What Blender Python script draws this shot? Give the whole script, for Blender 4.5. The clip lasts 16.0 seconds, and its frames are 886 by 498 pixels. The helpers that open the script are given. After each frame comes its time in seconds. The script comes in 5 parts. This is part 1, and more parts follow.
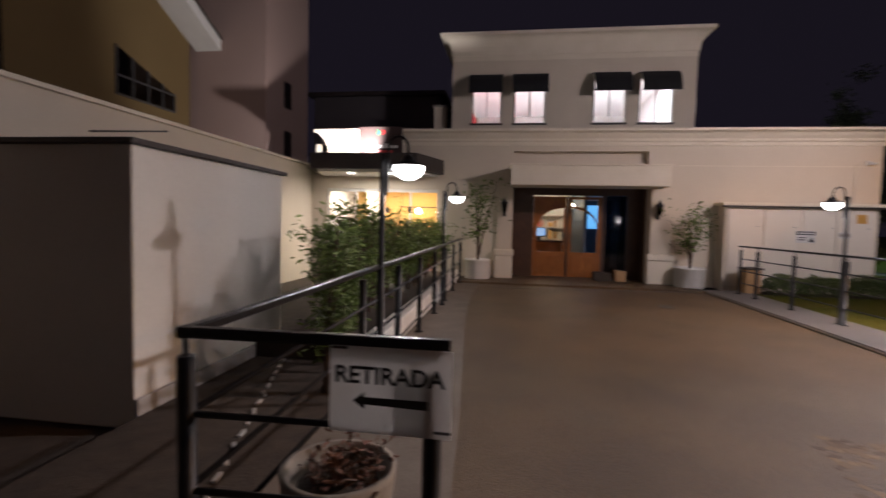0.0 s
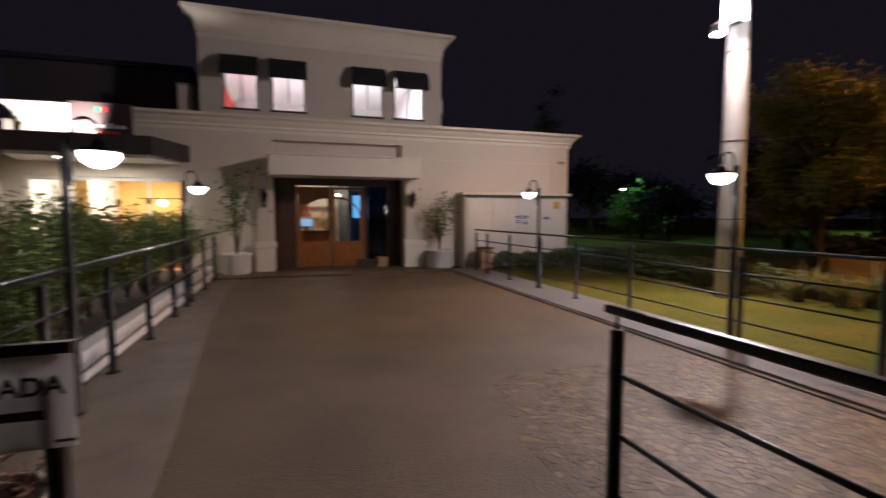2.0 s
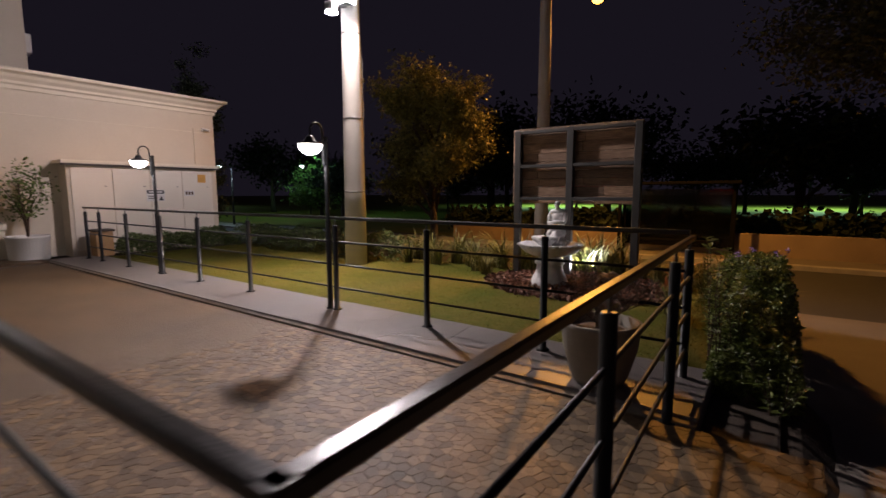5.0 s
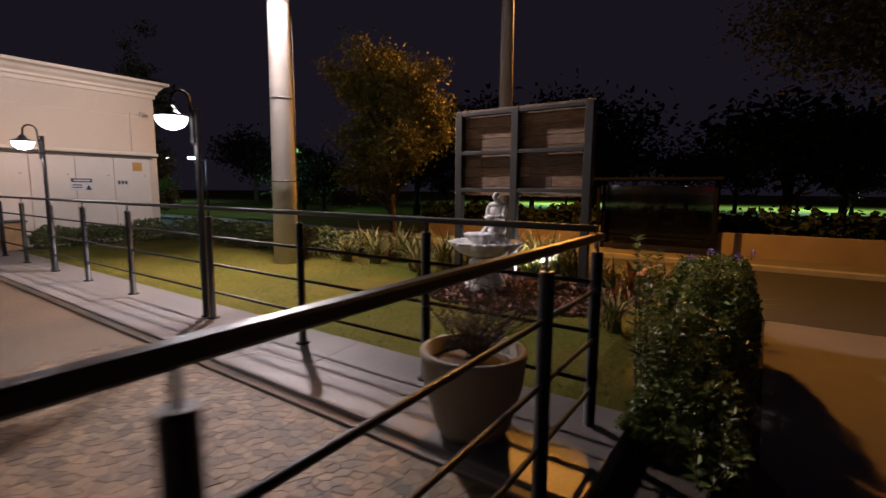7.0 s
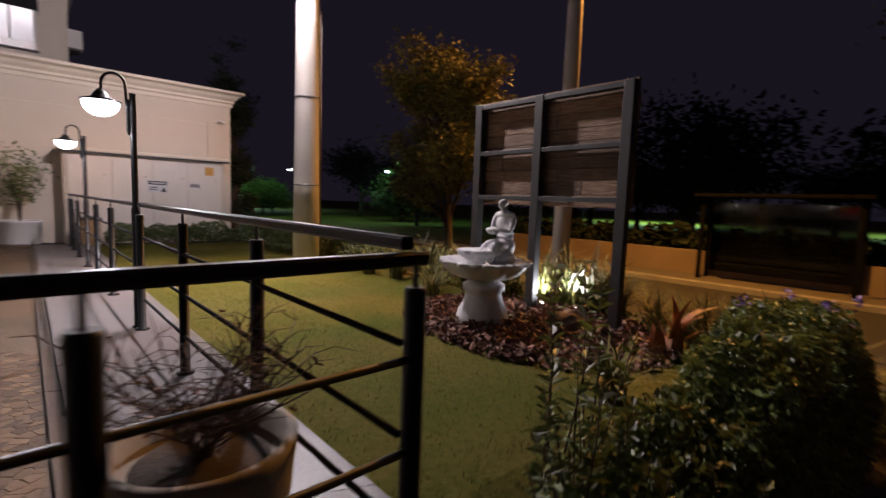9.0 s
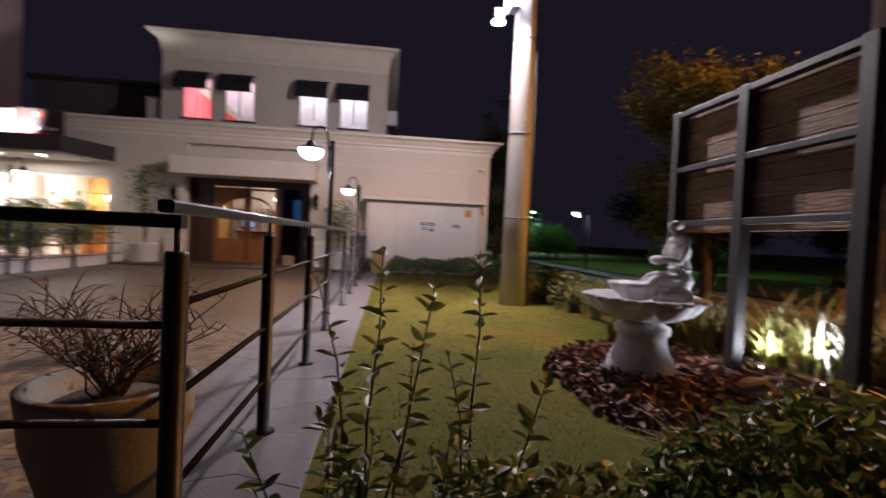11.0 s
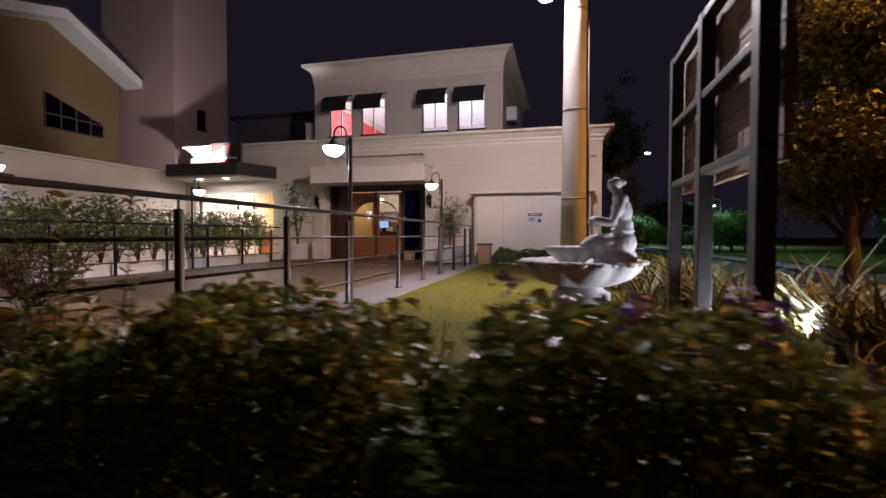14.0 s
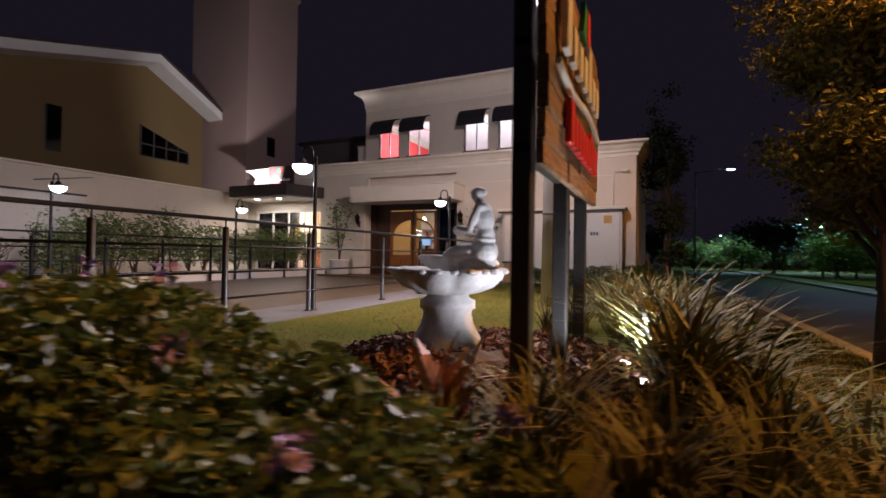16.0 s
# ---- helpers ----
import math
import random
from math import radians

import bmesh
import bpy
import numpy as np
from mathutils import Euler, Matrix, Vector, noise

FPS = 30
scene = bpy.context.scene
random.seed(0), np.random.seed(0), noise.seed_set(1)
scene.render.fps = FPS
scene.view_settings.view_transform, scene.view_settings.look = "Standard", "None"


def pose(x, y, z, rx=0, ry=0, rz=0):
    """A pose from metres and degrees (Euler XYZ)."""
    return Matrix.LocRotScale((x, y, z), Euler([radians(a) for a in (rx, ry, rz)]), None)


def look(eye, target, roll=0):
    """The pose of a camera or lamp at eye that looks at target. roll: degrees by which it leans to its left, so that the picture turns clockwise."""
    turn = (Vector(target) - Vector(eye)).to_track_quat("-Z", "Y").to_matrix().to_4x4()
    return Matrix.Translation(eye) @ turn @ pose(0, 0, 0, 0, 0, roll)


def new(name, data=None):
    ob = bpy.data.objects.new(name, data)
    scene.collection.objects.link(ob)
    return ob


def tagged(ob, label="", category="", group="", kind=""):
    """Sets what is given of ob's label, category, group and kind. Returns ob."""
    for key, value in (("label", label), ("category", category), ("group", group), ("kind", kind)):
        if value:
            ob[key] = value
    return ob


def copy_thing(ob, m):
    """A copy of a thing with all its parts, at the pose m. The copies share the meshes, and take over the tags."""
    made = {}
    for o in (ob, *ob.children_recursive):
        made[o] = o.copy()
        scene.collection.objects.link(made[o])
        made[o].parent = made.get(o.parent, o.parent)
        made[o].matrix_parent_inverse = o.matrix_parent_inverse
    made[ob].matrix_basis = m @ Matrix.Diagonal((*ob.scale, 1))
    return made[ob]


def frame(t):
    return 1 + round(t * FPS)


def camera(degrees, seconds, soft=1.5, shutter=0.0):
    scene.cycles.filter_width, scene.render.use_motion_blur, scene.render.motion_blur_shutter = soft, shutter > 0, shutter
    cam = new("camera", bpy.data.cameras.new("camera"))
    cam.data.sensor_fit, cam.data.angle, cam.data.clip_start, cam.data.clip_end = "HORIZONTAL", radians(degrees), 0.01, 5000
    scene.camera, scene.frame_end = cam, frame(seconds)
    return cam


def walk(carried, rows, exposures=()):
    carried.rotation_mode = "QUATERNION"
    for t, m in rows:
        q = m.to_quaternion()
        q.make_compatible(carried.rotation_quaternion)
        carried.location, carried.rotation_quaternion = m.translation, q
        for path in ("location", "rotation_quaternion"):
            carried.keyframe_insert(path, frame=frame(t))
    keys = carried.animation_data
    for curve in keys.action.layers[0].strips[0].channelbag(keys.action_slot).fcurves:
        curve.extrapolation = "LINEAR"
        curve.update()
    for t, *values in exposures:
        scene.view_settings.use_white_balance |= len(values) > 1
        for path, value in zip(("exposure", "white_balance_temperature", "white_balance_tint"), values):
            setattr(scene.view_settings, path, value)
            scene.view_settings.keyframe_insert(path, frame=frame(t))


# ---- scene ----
cam = camera(87.0, 16.0, shutter=0.9)
PATH = [
    (0, (1.217, -0.015, 1.411), (0.933, 1.961, 1.3), 1.4),
    (0.5, (1.339, 0.002, 1.401), (1.262, 1.997, 1.289), 0.9),
    (1, (1.499, -0.076, 1.421), (1.637, 1.916, 1.296), 0.6),
    (1.5, (1.611, -0.12, 1.42), (1.972, 1.843, 1.285), 0.3),
    (2, (1.649, -0.213, 1.416), (2.267, 1.684, 1.274), 0.0),
    (2.5, (1.731, -0.26, 1.406), (2.629, 1.521, 1.259), -0.0),
    (3, (1.792, -0.34, 1.408), (2.974, 1.265, 1.248), -0.3),
    (3.5, (1.909, -0.32, 1.381), (3.321, 1.085, 1.197), -0.2),
    (4, (2.121, -0.331, 1.367), (3.661, 0.929, 1.156), -1.0),
    (4.5, (2.395, -0.414, 1.355), (3.997, 0.761, 1.124), -0.7),
    (7, (3.928, -0.713, 1.247), (5.555, 0.423, 0.995), 0.5),
    (7.5, (4.298, -0.809, 1.233), (5.882, 0.387, 0.988), 1.2),
    (8, (4.715, -0.879, 1.223), (6.254, 0.375, 0.981), 1.4),
    (10.5, (6.527, -1.201, 1.045), (7.099, 0.713, 0.96), 3.0),
    (11, (6.816, -1.295, 1.012), (7.042, 0.692, 0.965), 2.6),
    (11.5, (7.093, -1.277, 0.999), (7.036, 0.722, 0.988), 2.1),
    (12, (7.426, -1.279, 0.962), (7.172, 0.705, 0.97), 1.9),
    (12.5, (7.658, -1.378, 0.912), (7.33, 0.595, 0.904), 1.3),
    (13, (7.987, -1.479, 0.889), (7.583, 0.479, 0.86), 0.8),
    (13.5, (8.324, -1.508, 0.864), (7.883, 0.442, 0.814), 0.4),
    (14, (8.613, -1.425, 0.825), (8.111, 0.51, 0.764), 0.1),
    (14.5, (9.026, -1.367, 0.793), (8.436, 0.543, 0.743), 0.2),
    (15, (9.403, -1.255, 0.757), (8.725, 0.627, 0.727), 0.5),
    (15.5, (9.763, -1.186, 0.762), (9.021, 0.671, 0.75), 0.6),
    (16, (10.092, -1.054, 0.746), (9.261, 0.765, 0.77), 0.9),
]
walk(cam, [(t, look(eye, target, roll)) for t, eye, target, roll in PATH], [(0, 0.06, 6100, 16), (1, 0.0, 6100, 16), (2, -0.12, 6100, 16), (3, -0.2, 6150, 16), (4.5, -0.04, 6150, 16), (7, 0.16, 6150, 18), (8, 0.16, 6050, 18), (10.5, 0.2, 5800, 21), (12, 0.14, 5800, 21), (14, 0.16, 5800, 21), (15, 0.18, 5850, 21), (16, 0.06, 5900, 20)])

# ---- world and large lights ----
world = bpy.data.worlds.new("night")
scene.world = world
world.use_nodes = True
world.node_tree.nodes["Background"].inputs[0].default_value = (0.5, 0.4, 0.62, 1)
world.node_tree.nodes["Background"].inputs[1].default_value = 0.016


def lamp(name, kind, at, energy, color, size=0.1, target=None, spot=None, size_y=None):
    data = bpy.data.lights.new(name, kind)
    data.energy, data.color = energy, color
    if kind == "AREA":
        data.shape = "RECTANGLE"
        data.size, data.size_y = size, size_y or size
    else:
        data.shadow_soft_size = size
    if spot:
        data.spot_size, data.spot_blend = radians(spot), 0.5
    ob = new(name, data)
    ob.matrix_world = look(at, target) if target else Matrix.Translation(at)
    return ob


lamp("flood_light", "SPOT", (8.34, 5.65, 4.75), 930, (1.0, 0.85, 0.83), 0.1, (7.56, 6.12, 4.4), 176)
lamp("small_flood_light", "SPOT", (8.42, 5.52, 4.72), 1250, (1.0, 0.86, 0.77), 0.08, (7.6, 4.2, 0), 128)
lamp("sodium_light", "SPOT", (16.0, 3.85, 6.4), 2600, (1.0, 0.42, 0.06), 0.15, (15.3, 3.95, 0.0), 154)
LANTERNS = [(0.19, 3.64, 1), (0.1, 7.78, 1), (6.19, 7.78, -1), (6.19, 3.6, -1)]
for lx, ly, side in LANTERNS:
    lamp("lantern_light", "POINT", (lx + 0.21 * side, ly, 1.62), 9, (1.0, 0.92, 0.88), 0.05)
lamp("garden_spot_light", "SPOT", (9.9, 2.2, 0.12), 55, (0.95, 1.0, 0.72), 0.04, (10.16, 2.1, 0.75), 112)
lamp("billboard_spot_light", "SPOT", (10.02, 1.8, 0.16), 80, (0.96, 0.96, 0.92), 0.04, (9.35, 1.96, 1.25), 118)
lamp("marquee_uplight", "SPOT", (-2.46, 10.98, 3.16), 620, (1.0, 0.93, 0.86), 0.04, (-3.05, 11.95, 3.7), 122)
lamp("marquee_downlight", "AREA", (-2.2, 11.3, 2.52), 40, (1.0, 0.93, 0.8), 1.6, (-2.2, 11.3, 0), None, 0.2)
lamp("shop_light", "AREA", (-2.2, 13.2, 2.44), 180, (1.0, 0.87, 0.62), 2.4, (-2.2, 13.2, 0), None, 1.2)
lamp("upper_room_light", "AREA", (2.9, 17.0, 6.2), 360, (0.9, 0.96, 1.0), 6.0, (2.9, 17.0, 0), None, 1.5)
lamp("hall_light", "POINT", (2.6, 15.2, 2.1), 30, (1.0, 0.78, 0.5), 0.15)
lamp("blue_light", "POINT", (4.4, 14.3, 1.9), 4, (0.12, 0.5, 1.0), 0.1)
for px, py, pe, pc in ((72, 26, 24000, (0.5, 1.0, 0.6)), (72, -4, 20000, (0.5, 1.0, 0.62)), (27, 74, 9000, (0.5, 0.9, 1.0)), (20, 30, 550, (0.55, 0.7, 1.0)), (19.6, 79, 3500, (0.55, 0.95, 0.8)), (30.6, 32.8, 900, (0.4, 1.0, 0.6)), (22.6, 44.4, 500, (0.45, 1.0, 0.4))):
    lamp("park_light", "SPOT", (px, py, 6.6), pe, pc, 0.2, (px + 0.1, py, 0.0), 156)

# ---- materials ----


def material(name, color, rough=0.7, metal=0.0, color2=None, scale=6.0, fine=60.0, bump=0.15, spread=0.5, rand=0.0, island=False, translucent=0.0, wave=None, spec=0.5, grain=0.35):
    m = bpy.data.materials.new(name)
    m.use_nodes = True
    nt = m.node_tree
    n, l = nt.nodes, nt.links
    bsdf = n["Principled BSDF"]
    bsdf.inputs["Roughness"].default_value = rough
    bsdf.inputs["Metallic"].default_value = metal
    bsdf.inputs["Specular IOR Level"].default_value = spec
    tc = n.new("ShaderNodeTexCoord")
    big = n.new("ShaderNodeTexNoise")
    big.inputs["Scale"].default_value, big.inputs["Detail"].default_value = scale, 6
    small = n.new("ShaderNodeTexNoise")
    small.inputs["Scale"].default_value, small.inputs["Detail"].default_value = fine, 4
    geo = n.new("ShaderNodeNewGeometry")
    l.new(geo.outputs["Position"], big.inputs["Vector"])
    l.new(geo.outputs["Position"], small.inputs["Vector"])
    c2 = color2 or tuple(c * 0.6 for c in color)
    ramp = n.new("ShaderNodeValToRGB")
    ramp.color_ramp.elements[0].position, ramp.color_ramp.elements[1].position = 0.5 - spread / 2, 0.5 + spread / 2
    ramp.color_ramp.elements[0].color, ramp.color_ramp.elements[1].color = (*c2, 1), (*color, 1)
    mixf = n.new("ShaderNodeMath")
    mixf.operation = "MULTIPLY_ADD"
    mixf.inputs[1].default_value = grain
    l.new(small.outputs["Fac"], mixf.inputs[0])
    scaled = n.new("ShaderNodeMath")
    scaled.operation = "MULTIPLY"
    scaled.inputs[1].default_value = 1 - grain
    l.new(big.outputs["Fac"], scaled.inputs[0])
    l.new(scaled.outputs[0], mixf.inputs[2])
    l.new(mixf.outputs[0], ramp.inputs[0])
    col = ramp.outputs["Color"]
    if rand:
        hsv = n.new("ShaderNodeHueSaturation")
        if island:
            src = geo.outputs["Random Per Island"]
        else:
            src = n.new("ShaderNodeObjectInfo").outputs["Random"]
        val = n.new("ShaderNodeMath")
        val.operation = "MULTIPLY_ADD"
        val.inputs[1].default_value, val.inputs[2].default_value = 2 * rand, 1 - rand
        l.new(src, val.inputs[0])
        l.new(val.outputs[0], hsv.inputs["Value"])
        l.new(col, hsv.inputs["Color"])
        col = hsv.outputs["Color"]
    l.new(col, bsdf.inputs["Base Color"])
    height = mixf.outputs[0]
    if wave:
        w = n.new("ShaderNodeTexNoise")
        mp = n.new("ShaderNodeMapping")
        mp.inputs["Scale"].default_value = wave
        l.new(geo.outputs["Position"], mp.inputs["Vector"])
        l.new(mp.outputs["Vector"], w.inputs["Vector"])
        w.inputs["Detail"].default_value = 8
        mul = n.new("ShaderNodeMixRGB")
        mul.blend_type = "MULTIPLY"
        mul.inputs[0].default_value = 0.75
        l.new(col, mul.inputs[1])
        r2 = n.new("ShaderNodeValToRGB")
        r2.color_ramp.elements[0].position, r2.color_ramp.elements[1].position = 0.35, 0.65
        r2.color_ramp.elements[0].color = (0.35, 0.3, 0.25, 1)
        l.new(w.outputs["Fac"], r2.inputs[0])
        l.new(r2.outputs["Color"], mul.inputs[2])
        l.new(mul.outputs["Color"], bsdf.inputs["Base Color"])
        height = w.outputs["Fac"]
    if bump:
        b = n.new("ShaderNodeBump")
        b.inputs["Strength"].default_value, b.inputs["Distance"].default_value = bump, 0.02
        l.new(height, b.inputs["Height"])
        l.new(b.outputs["Normal"], bsdf.inputs["Normal"])
    if translucent:
        tr = n.new("ShaderNodeBsdfTranslucent")
        l.new(col, tr.inputs["Color"])
        mx = n.new("ShaderNodeMixShader")
        mx.inputs[0].default_value = translucent
        l.new(bsdf.outputs[0], mx.inputs[1])
        l.new(tr.outputs[0], mx.inputs[2])
        l.new(mx.outputs[0], n["Material Output"].inputs["Surface"])
    return m


def glow(name, color, strength):
    m = bpy.data.materials.new(name)
    m.use_nodes = True
    b = m.node_tree.nodes["Principled BSDF"]
    b.inputs["Base Color"].default_value = (0.8, 0.8, 0.8, 1)
    b.inputs["Emission Color"].default_value = (*color, 1)
    b.inputs["Emission Strength"].default_value = strength
    return m


def glass(name, tint=(1, 1, 1)):
    m = bpy.data.materials.new(name)
    m.use_nodes = True
    n, l = m.node_tree.nodes, m.node_tree.links
    t = n.new("ShaderNodeBsdfTransparent")
    t.inputs[0].default_value = (*tint, 1)
    g = n.new("ShaderNodeBsdfGlossy")
    g.inputs["Roughness"].default_value = 0.04
    f = n.new("ShaderNodeFresnel")
    mx = n.new("ShaderNodeMixShader")
    l.new(f.outputs[0], mx.inputs[0])
    l.new(t.outputs[0], mx.inputs[1])
    l.new(g.outputs[0], mx.inputs[2])
    l.new(mx.outputs[0], n["Material Output"].inputs["Surface"])
    return m


M_CREAM = material("cream_render", (0.68, 0.6, 0.48), 0.85, scale=1.2, fine=45, bump=0.12, color2=(0.58, 0.51, 0.4), spread=0.6)
M_TRIM = material("pale_trim_render", (0.76, 0.69, 0.56), 0.8, scale=2, fine=50, bump=0.1, color2=(0.66, 0.59, 0.46))
M_WHITE = material("white_paint", (0.78, 0.76, 0.71), 0.75, scale=1.5, fine=40, bump=0.12, color2=(0.66, 0.63, 0.57))
M_GREYWALL = material("grey_white_wall", (0.66, 0.63, 0.56), 0.85, scale=0.9, fine=35, bump=0.2, color2=(0.54, 0.51, 0.45))
M_HOUSE = material("ochre_render", (0.19, 0.126, 0.048), 0.85, scale=0.8, fine=30, bump=0.1, color2=(0.17, 0.11, 0.04))
M_TOWER = material("rose_render", (0.37, 0.26, 0.225), 0.85, scale=0.8, fine=30, bump=0.1, color2=(0.4, 0.28, 0.24))
M_DARK = material("dark_fascia_metal", (0.06, 0.05, 0.045), 0.5, 0.2, scale=3, bump=0.05)
M_BLACK = material("black_gloss_paint", (0.011, 0.011, 0.012), 0.42, 0.0, spec=0.3, scale=14, fine=90, bump=0.08)
M_WORN = material("worn_black_handrail", (0.011, 0.0105, 0.0105), 0.3, 0.0, spec=0.35, scale=20, fine=120, bump=0.12)
M_DRIVE = material("brown_stone_paving", (0.128, 0.08, 0.037), 0.5, scale=1.3, fine=90, bump=1.0, color2=(0.06, 0.035, 0.016), spread=0.22, grain=0.6)
M_STONE = material("flat_paving_stone", (0.15, 0.1, 0.054), 0.6, spec=0.35, scale=5, fine=60, bump=0.4, color2=(0.105, 0.068, 0.034), rand=0.5)
M_STONEREST = material("flat_paving_stone_rest", (0.15, 0.1, 0.054), 0.6, spec=0.35, scale=5, fine=60, bump=0.4, color2=(0.105, 0.068, 0.034), rand=0.5, island=True)
M_CONC = material("pale_concrete", (0.16, 0.145, 0.138), 0.55, scale=1.6, fine=50, bump=0.25, color2=(0.14, 0.125, 0.12))
M_STRIP = material("worn_concrete_strip", (0.19, 0.158, 0.125), 0.65, scale=2.2, fine=60, bump=0.35, color2=(0.11, 0.085, 0.062), spread=0.35)
M_CURB = material("kerb_concrete", (0.42, 0.4, 0.37), 0.8, scale=3, fine=60, bump=0.3)
M_ROAD = material("asphalt", (0.06, 0.058, 0.056), 0.8, scale=0.8, fine=120, bump=0.5, color2=(0.04, 0.039, 0.038))
M_WALK = material("pavement_concrete", (0.2, 0.175, 0.15), 0.8, scale=1.2, fine=60, bump=0.3, color2=(0.14, 0.122, 0.105))
M_SOIL = material("dark_soil", (0.07, 0.05, 0.035), 0.95, scale=7, fine=60, bump=0.8, color2=(0.03, 0.022, 0.016))
M_LAWN = material("lawn_turf", (0.066, 0.08, 0.008), 0.9, scale=0.9, spec=0.1, fine=22, bump=0.9, color2=(0.14, 0.108, 0.022), spread=0.3, grain=0.4)
M_BLADE = material("lawn_blade", (0.085, 0.1, 0.009), 0.8, spec=0.1, scale=0.9, fine=22, bump=0, rand=0.55, island=True, color2=(0.16, 0.125, 0.027), spread=0.3, translucent=0.3)
M_LEAF = material("dark_green_leaf", (0.075, 0.12, 0.028), 0.45, scale=9, bump=0, rand=0.55, island=True, color2=(0.09, 0.1, 0.03))
M_LEAFB = material("bamboo_green_leaf", (0.15, 0.2, 0.045), 0.5, scale=7, bump=0, rand=0.55, island=True, color2=(0.085, 0.135, 0.035), translucent=0.25)
M_HEDGE = material("hedge_leaf", (0.1, 0.145, 0.028), 0.46, scale=5, bump=0, rand=0.65, island=True, color2=(0.14, 0.15, 0.035), spec=0.5, translucent=0.25)
M_STRAP = material("strap_leaf", (0.11, 0.14, 0.035), 0.55, spec=0.25, scale=5, bump=0, rand=0.5, island=True, color2=(0.17, 0.13, 0.045))
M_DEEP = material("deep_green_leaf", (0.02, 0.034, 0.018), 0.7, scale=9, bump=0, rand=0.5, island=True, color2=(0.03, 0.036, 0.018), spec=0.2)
M_RUST = material("rust_leaf", (0.42, 0.15, 0.04), 0.5, scale=9, bump=0, rand=0.4, island=True, color2=(0.24, 0.1, 0.04))
M_FLAG = material("grey_flagstone", (0.135, 0.118, 0.114), 0.44, scale=2.4, fine=70, bump=0.3, color2=(0.085, 0.072, 0.067), rand=0.1, spread=0.35)
M_DRY = material("dry_leaf_litter", (0.2, 0.1, 0.06), 0.7, scale=8, bump=0, rand=0.6, island=True, color2=(0.12, 0.05, 0.04))
M_TREELEAF = material("tree_leaf", (0.22, 0.2, 0.04), 0.6, scale=3, bump=0, rand=0.5, island=True, color2=(0.13, 0.13, 0.03))
M_DIMLEAF = material("dull_olive_leaf", (0.17, 0.16, 0.06), 0.6, scale=3, bump=0, rand=0.5, island=True, color2=(0.11, 0.11, 0.04))
M_FLOWER = material("violet_petal", (0.36, 0.24, 0.6), 0.6, scale=20, bump=0, rand=0.3, island=True)
M_BARK = material("bark", (0.075, 0.055, 0.04), 0.9, scale=12, fine=60, bump=0.8)
M_TWIG = material("dry_twig", (0.1, 0.062, 0.042), 0.8, scale=12, bump=0.3)
M_POLE = material("pole_concrete", (0.5, 0.46, 0.41), 0.8, scale=2.5, fine=70, bump=0.3, color2=(0.36, 0.33, 0.3))
M_STATUE = material("weathered_white_stone", (0.74, 0.73, 0.73), 0.75, scale=9, fine=70, bump=0.4, color2=(0.4, 0.39, 0.4))
M_POT = material("cast_concrete_pot", (0.2, 0.175, 0.14), 0.85, scale=5, fine=50, bump=0.4, color2=(0.27, 0.235, 0.19))
M_WOOD = material("honey_door_wood", (0.46, 0.17, 0.035), 0.4, scale=3, fine=30, bump=0.2, color2=(0.34, 0.11, 0.02), wave=(18, 18, 1.2))
M_DWOOD = material("dark_door_wood", (0.1, 0.045, 0.02), 0.45, scale=3, fine=30, bump=0.2, wave=(18, 18, 1.2))
M_PLANK = material("weathered_plank", (0.29, 0.19, 0.12), 0.75, scale=4, fine=40, bump=0.5, color2=(0.2, 0.11, 0.06), wave=(14, 1.2, 14), rand=0.4)
M_STEEL = material("dark_steel_frame", (0.1, 0.095, 0.09), 0.5, 0.3, scale=8, bump=0.15)
M_FRAME = material("dark_painted_frame", (0.035, 0.033, 0.032), 0.5, 0.1, scale=8, bump=0.15)
M_CARD = material("cardboard", (0.5, 0.3, 0.14), 0.8, scale=10, bump=0.1)
M_RED = material("red_wall_paint", (0.62, 0.05, 0.045), 0.8, scale=2, bump=0.05, color2=(0.55, 0.045, 0.04))
M_ROOM = material("white_room_paint", (0.82, 0.8, 0.78), 0.8, scale=2, bump=0.05, color2=(0.76, 0.74, 0.72))
M_YELLOW = material("warm_room_paint", (0.75, 0.5, 0.18), 0.8, scale=2, bump=0.05, color2=(0.68, 0.44, 0.15))
M_BLUE = material("dark_blue_room", (0.1, 0.14, 0.2), 0.7, scale=2, bump=0.05)
M_CANVAS = material("black_awning_canvas", (0.012, 0.012, 0.014), 0.9, scale=9, bump=0.1)
M_SIGN = material("translucent_sign_sheet", (0.8, 0.79, 0.77), 0.35, scale=2, bump=0.0, color2=(0.74, 0.73, 0.71), translucent=0.55)
M_PAPER = material("sign_paper", (0.8, 0.79, 0.76), 0.6, scale=5, bump=0)
M_INK = material("black_ink", (0.012, 0.012, 0.014), 0.5, scale=5, bump=0)
M_ORANGE = material("orange_label", (0.75, 0.4, 0.08), 0.6, scale=5, bump=0)
M_REDINK = material("red_letters", (0.65, 0.03, 0.03), 0.4, scale=5, bump=0)
M_GREENINK = material("green_mark", (0.02, 0.3, 0.12), 0.4, scale=5, bump=0)
M_SHINE = material("white_letters", (0.8, 0.78, 0.74), 0.35, scale=5, bump=0)
M_SIGNBOX = material("dusty_pink_sign_paint", (0.05, 0.026, 0.022), 0.7, scale=3, bump=0.05)
# forecourt concrete, darker than the pavement: the railing shadows are in its colour
M_FORE = material("shaded_worn_concrete", (0.07, 0.056, 0.044), 0.6, scale=1.4, fine=60, bump=0.4, color2=(0.03, 0.024, 0.02), spread=0.4)
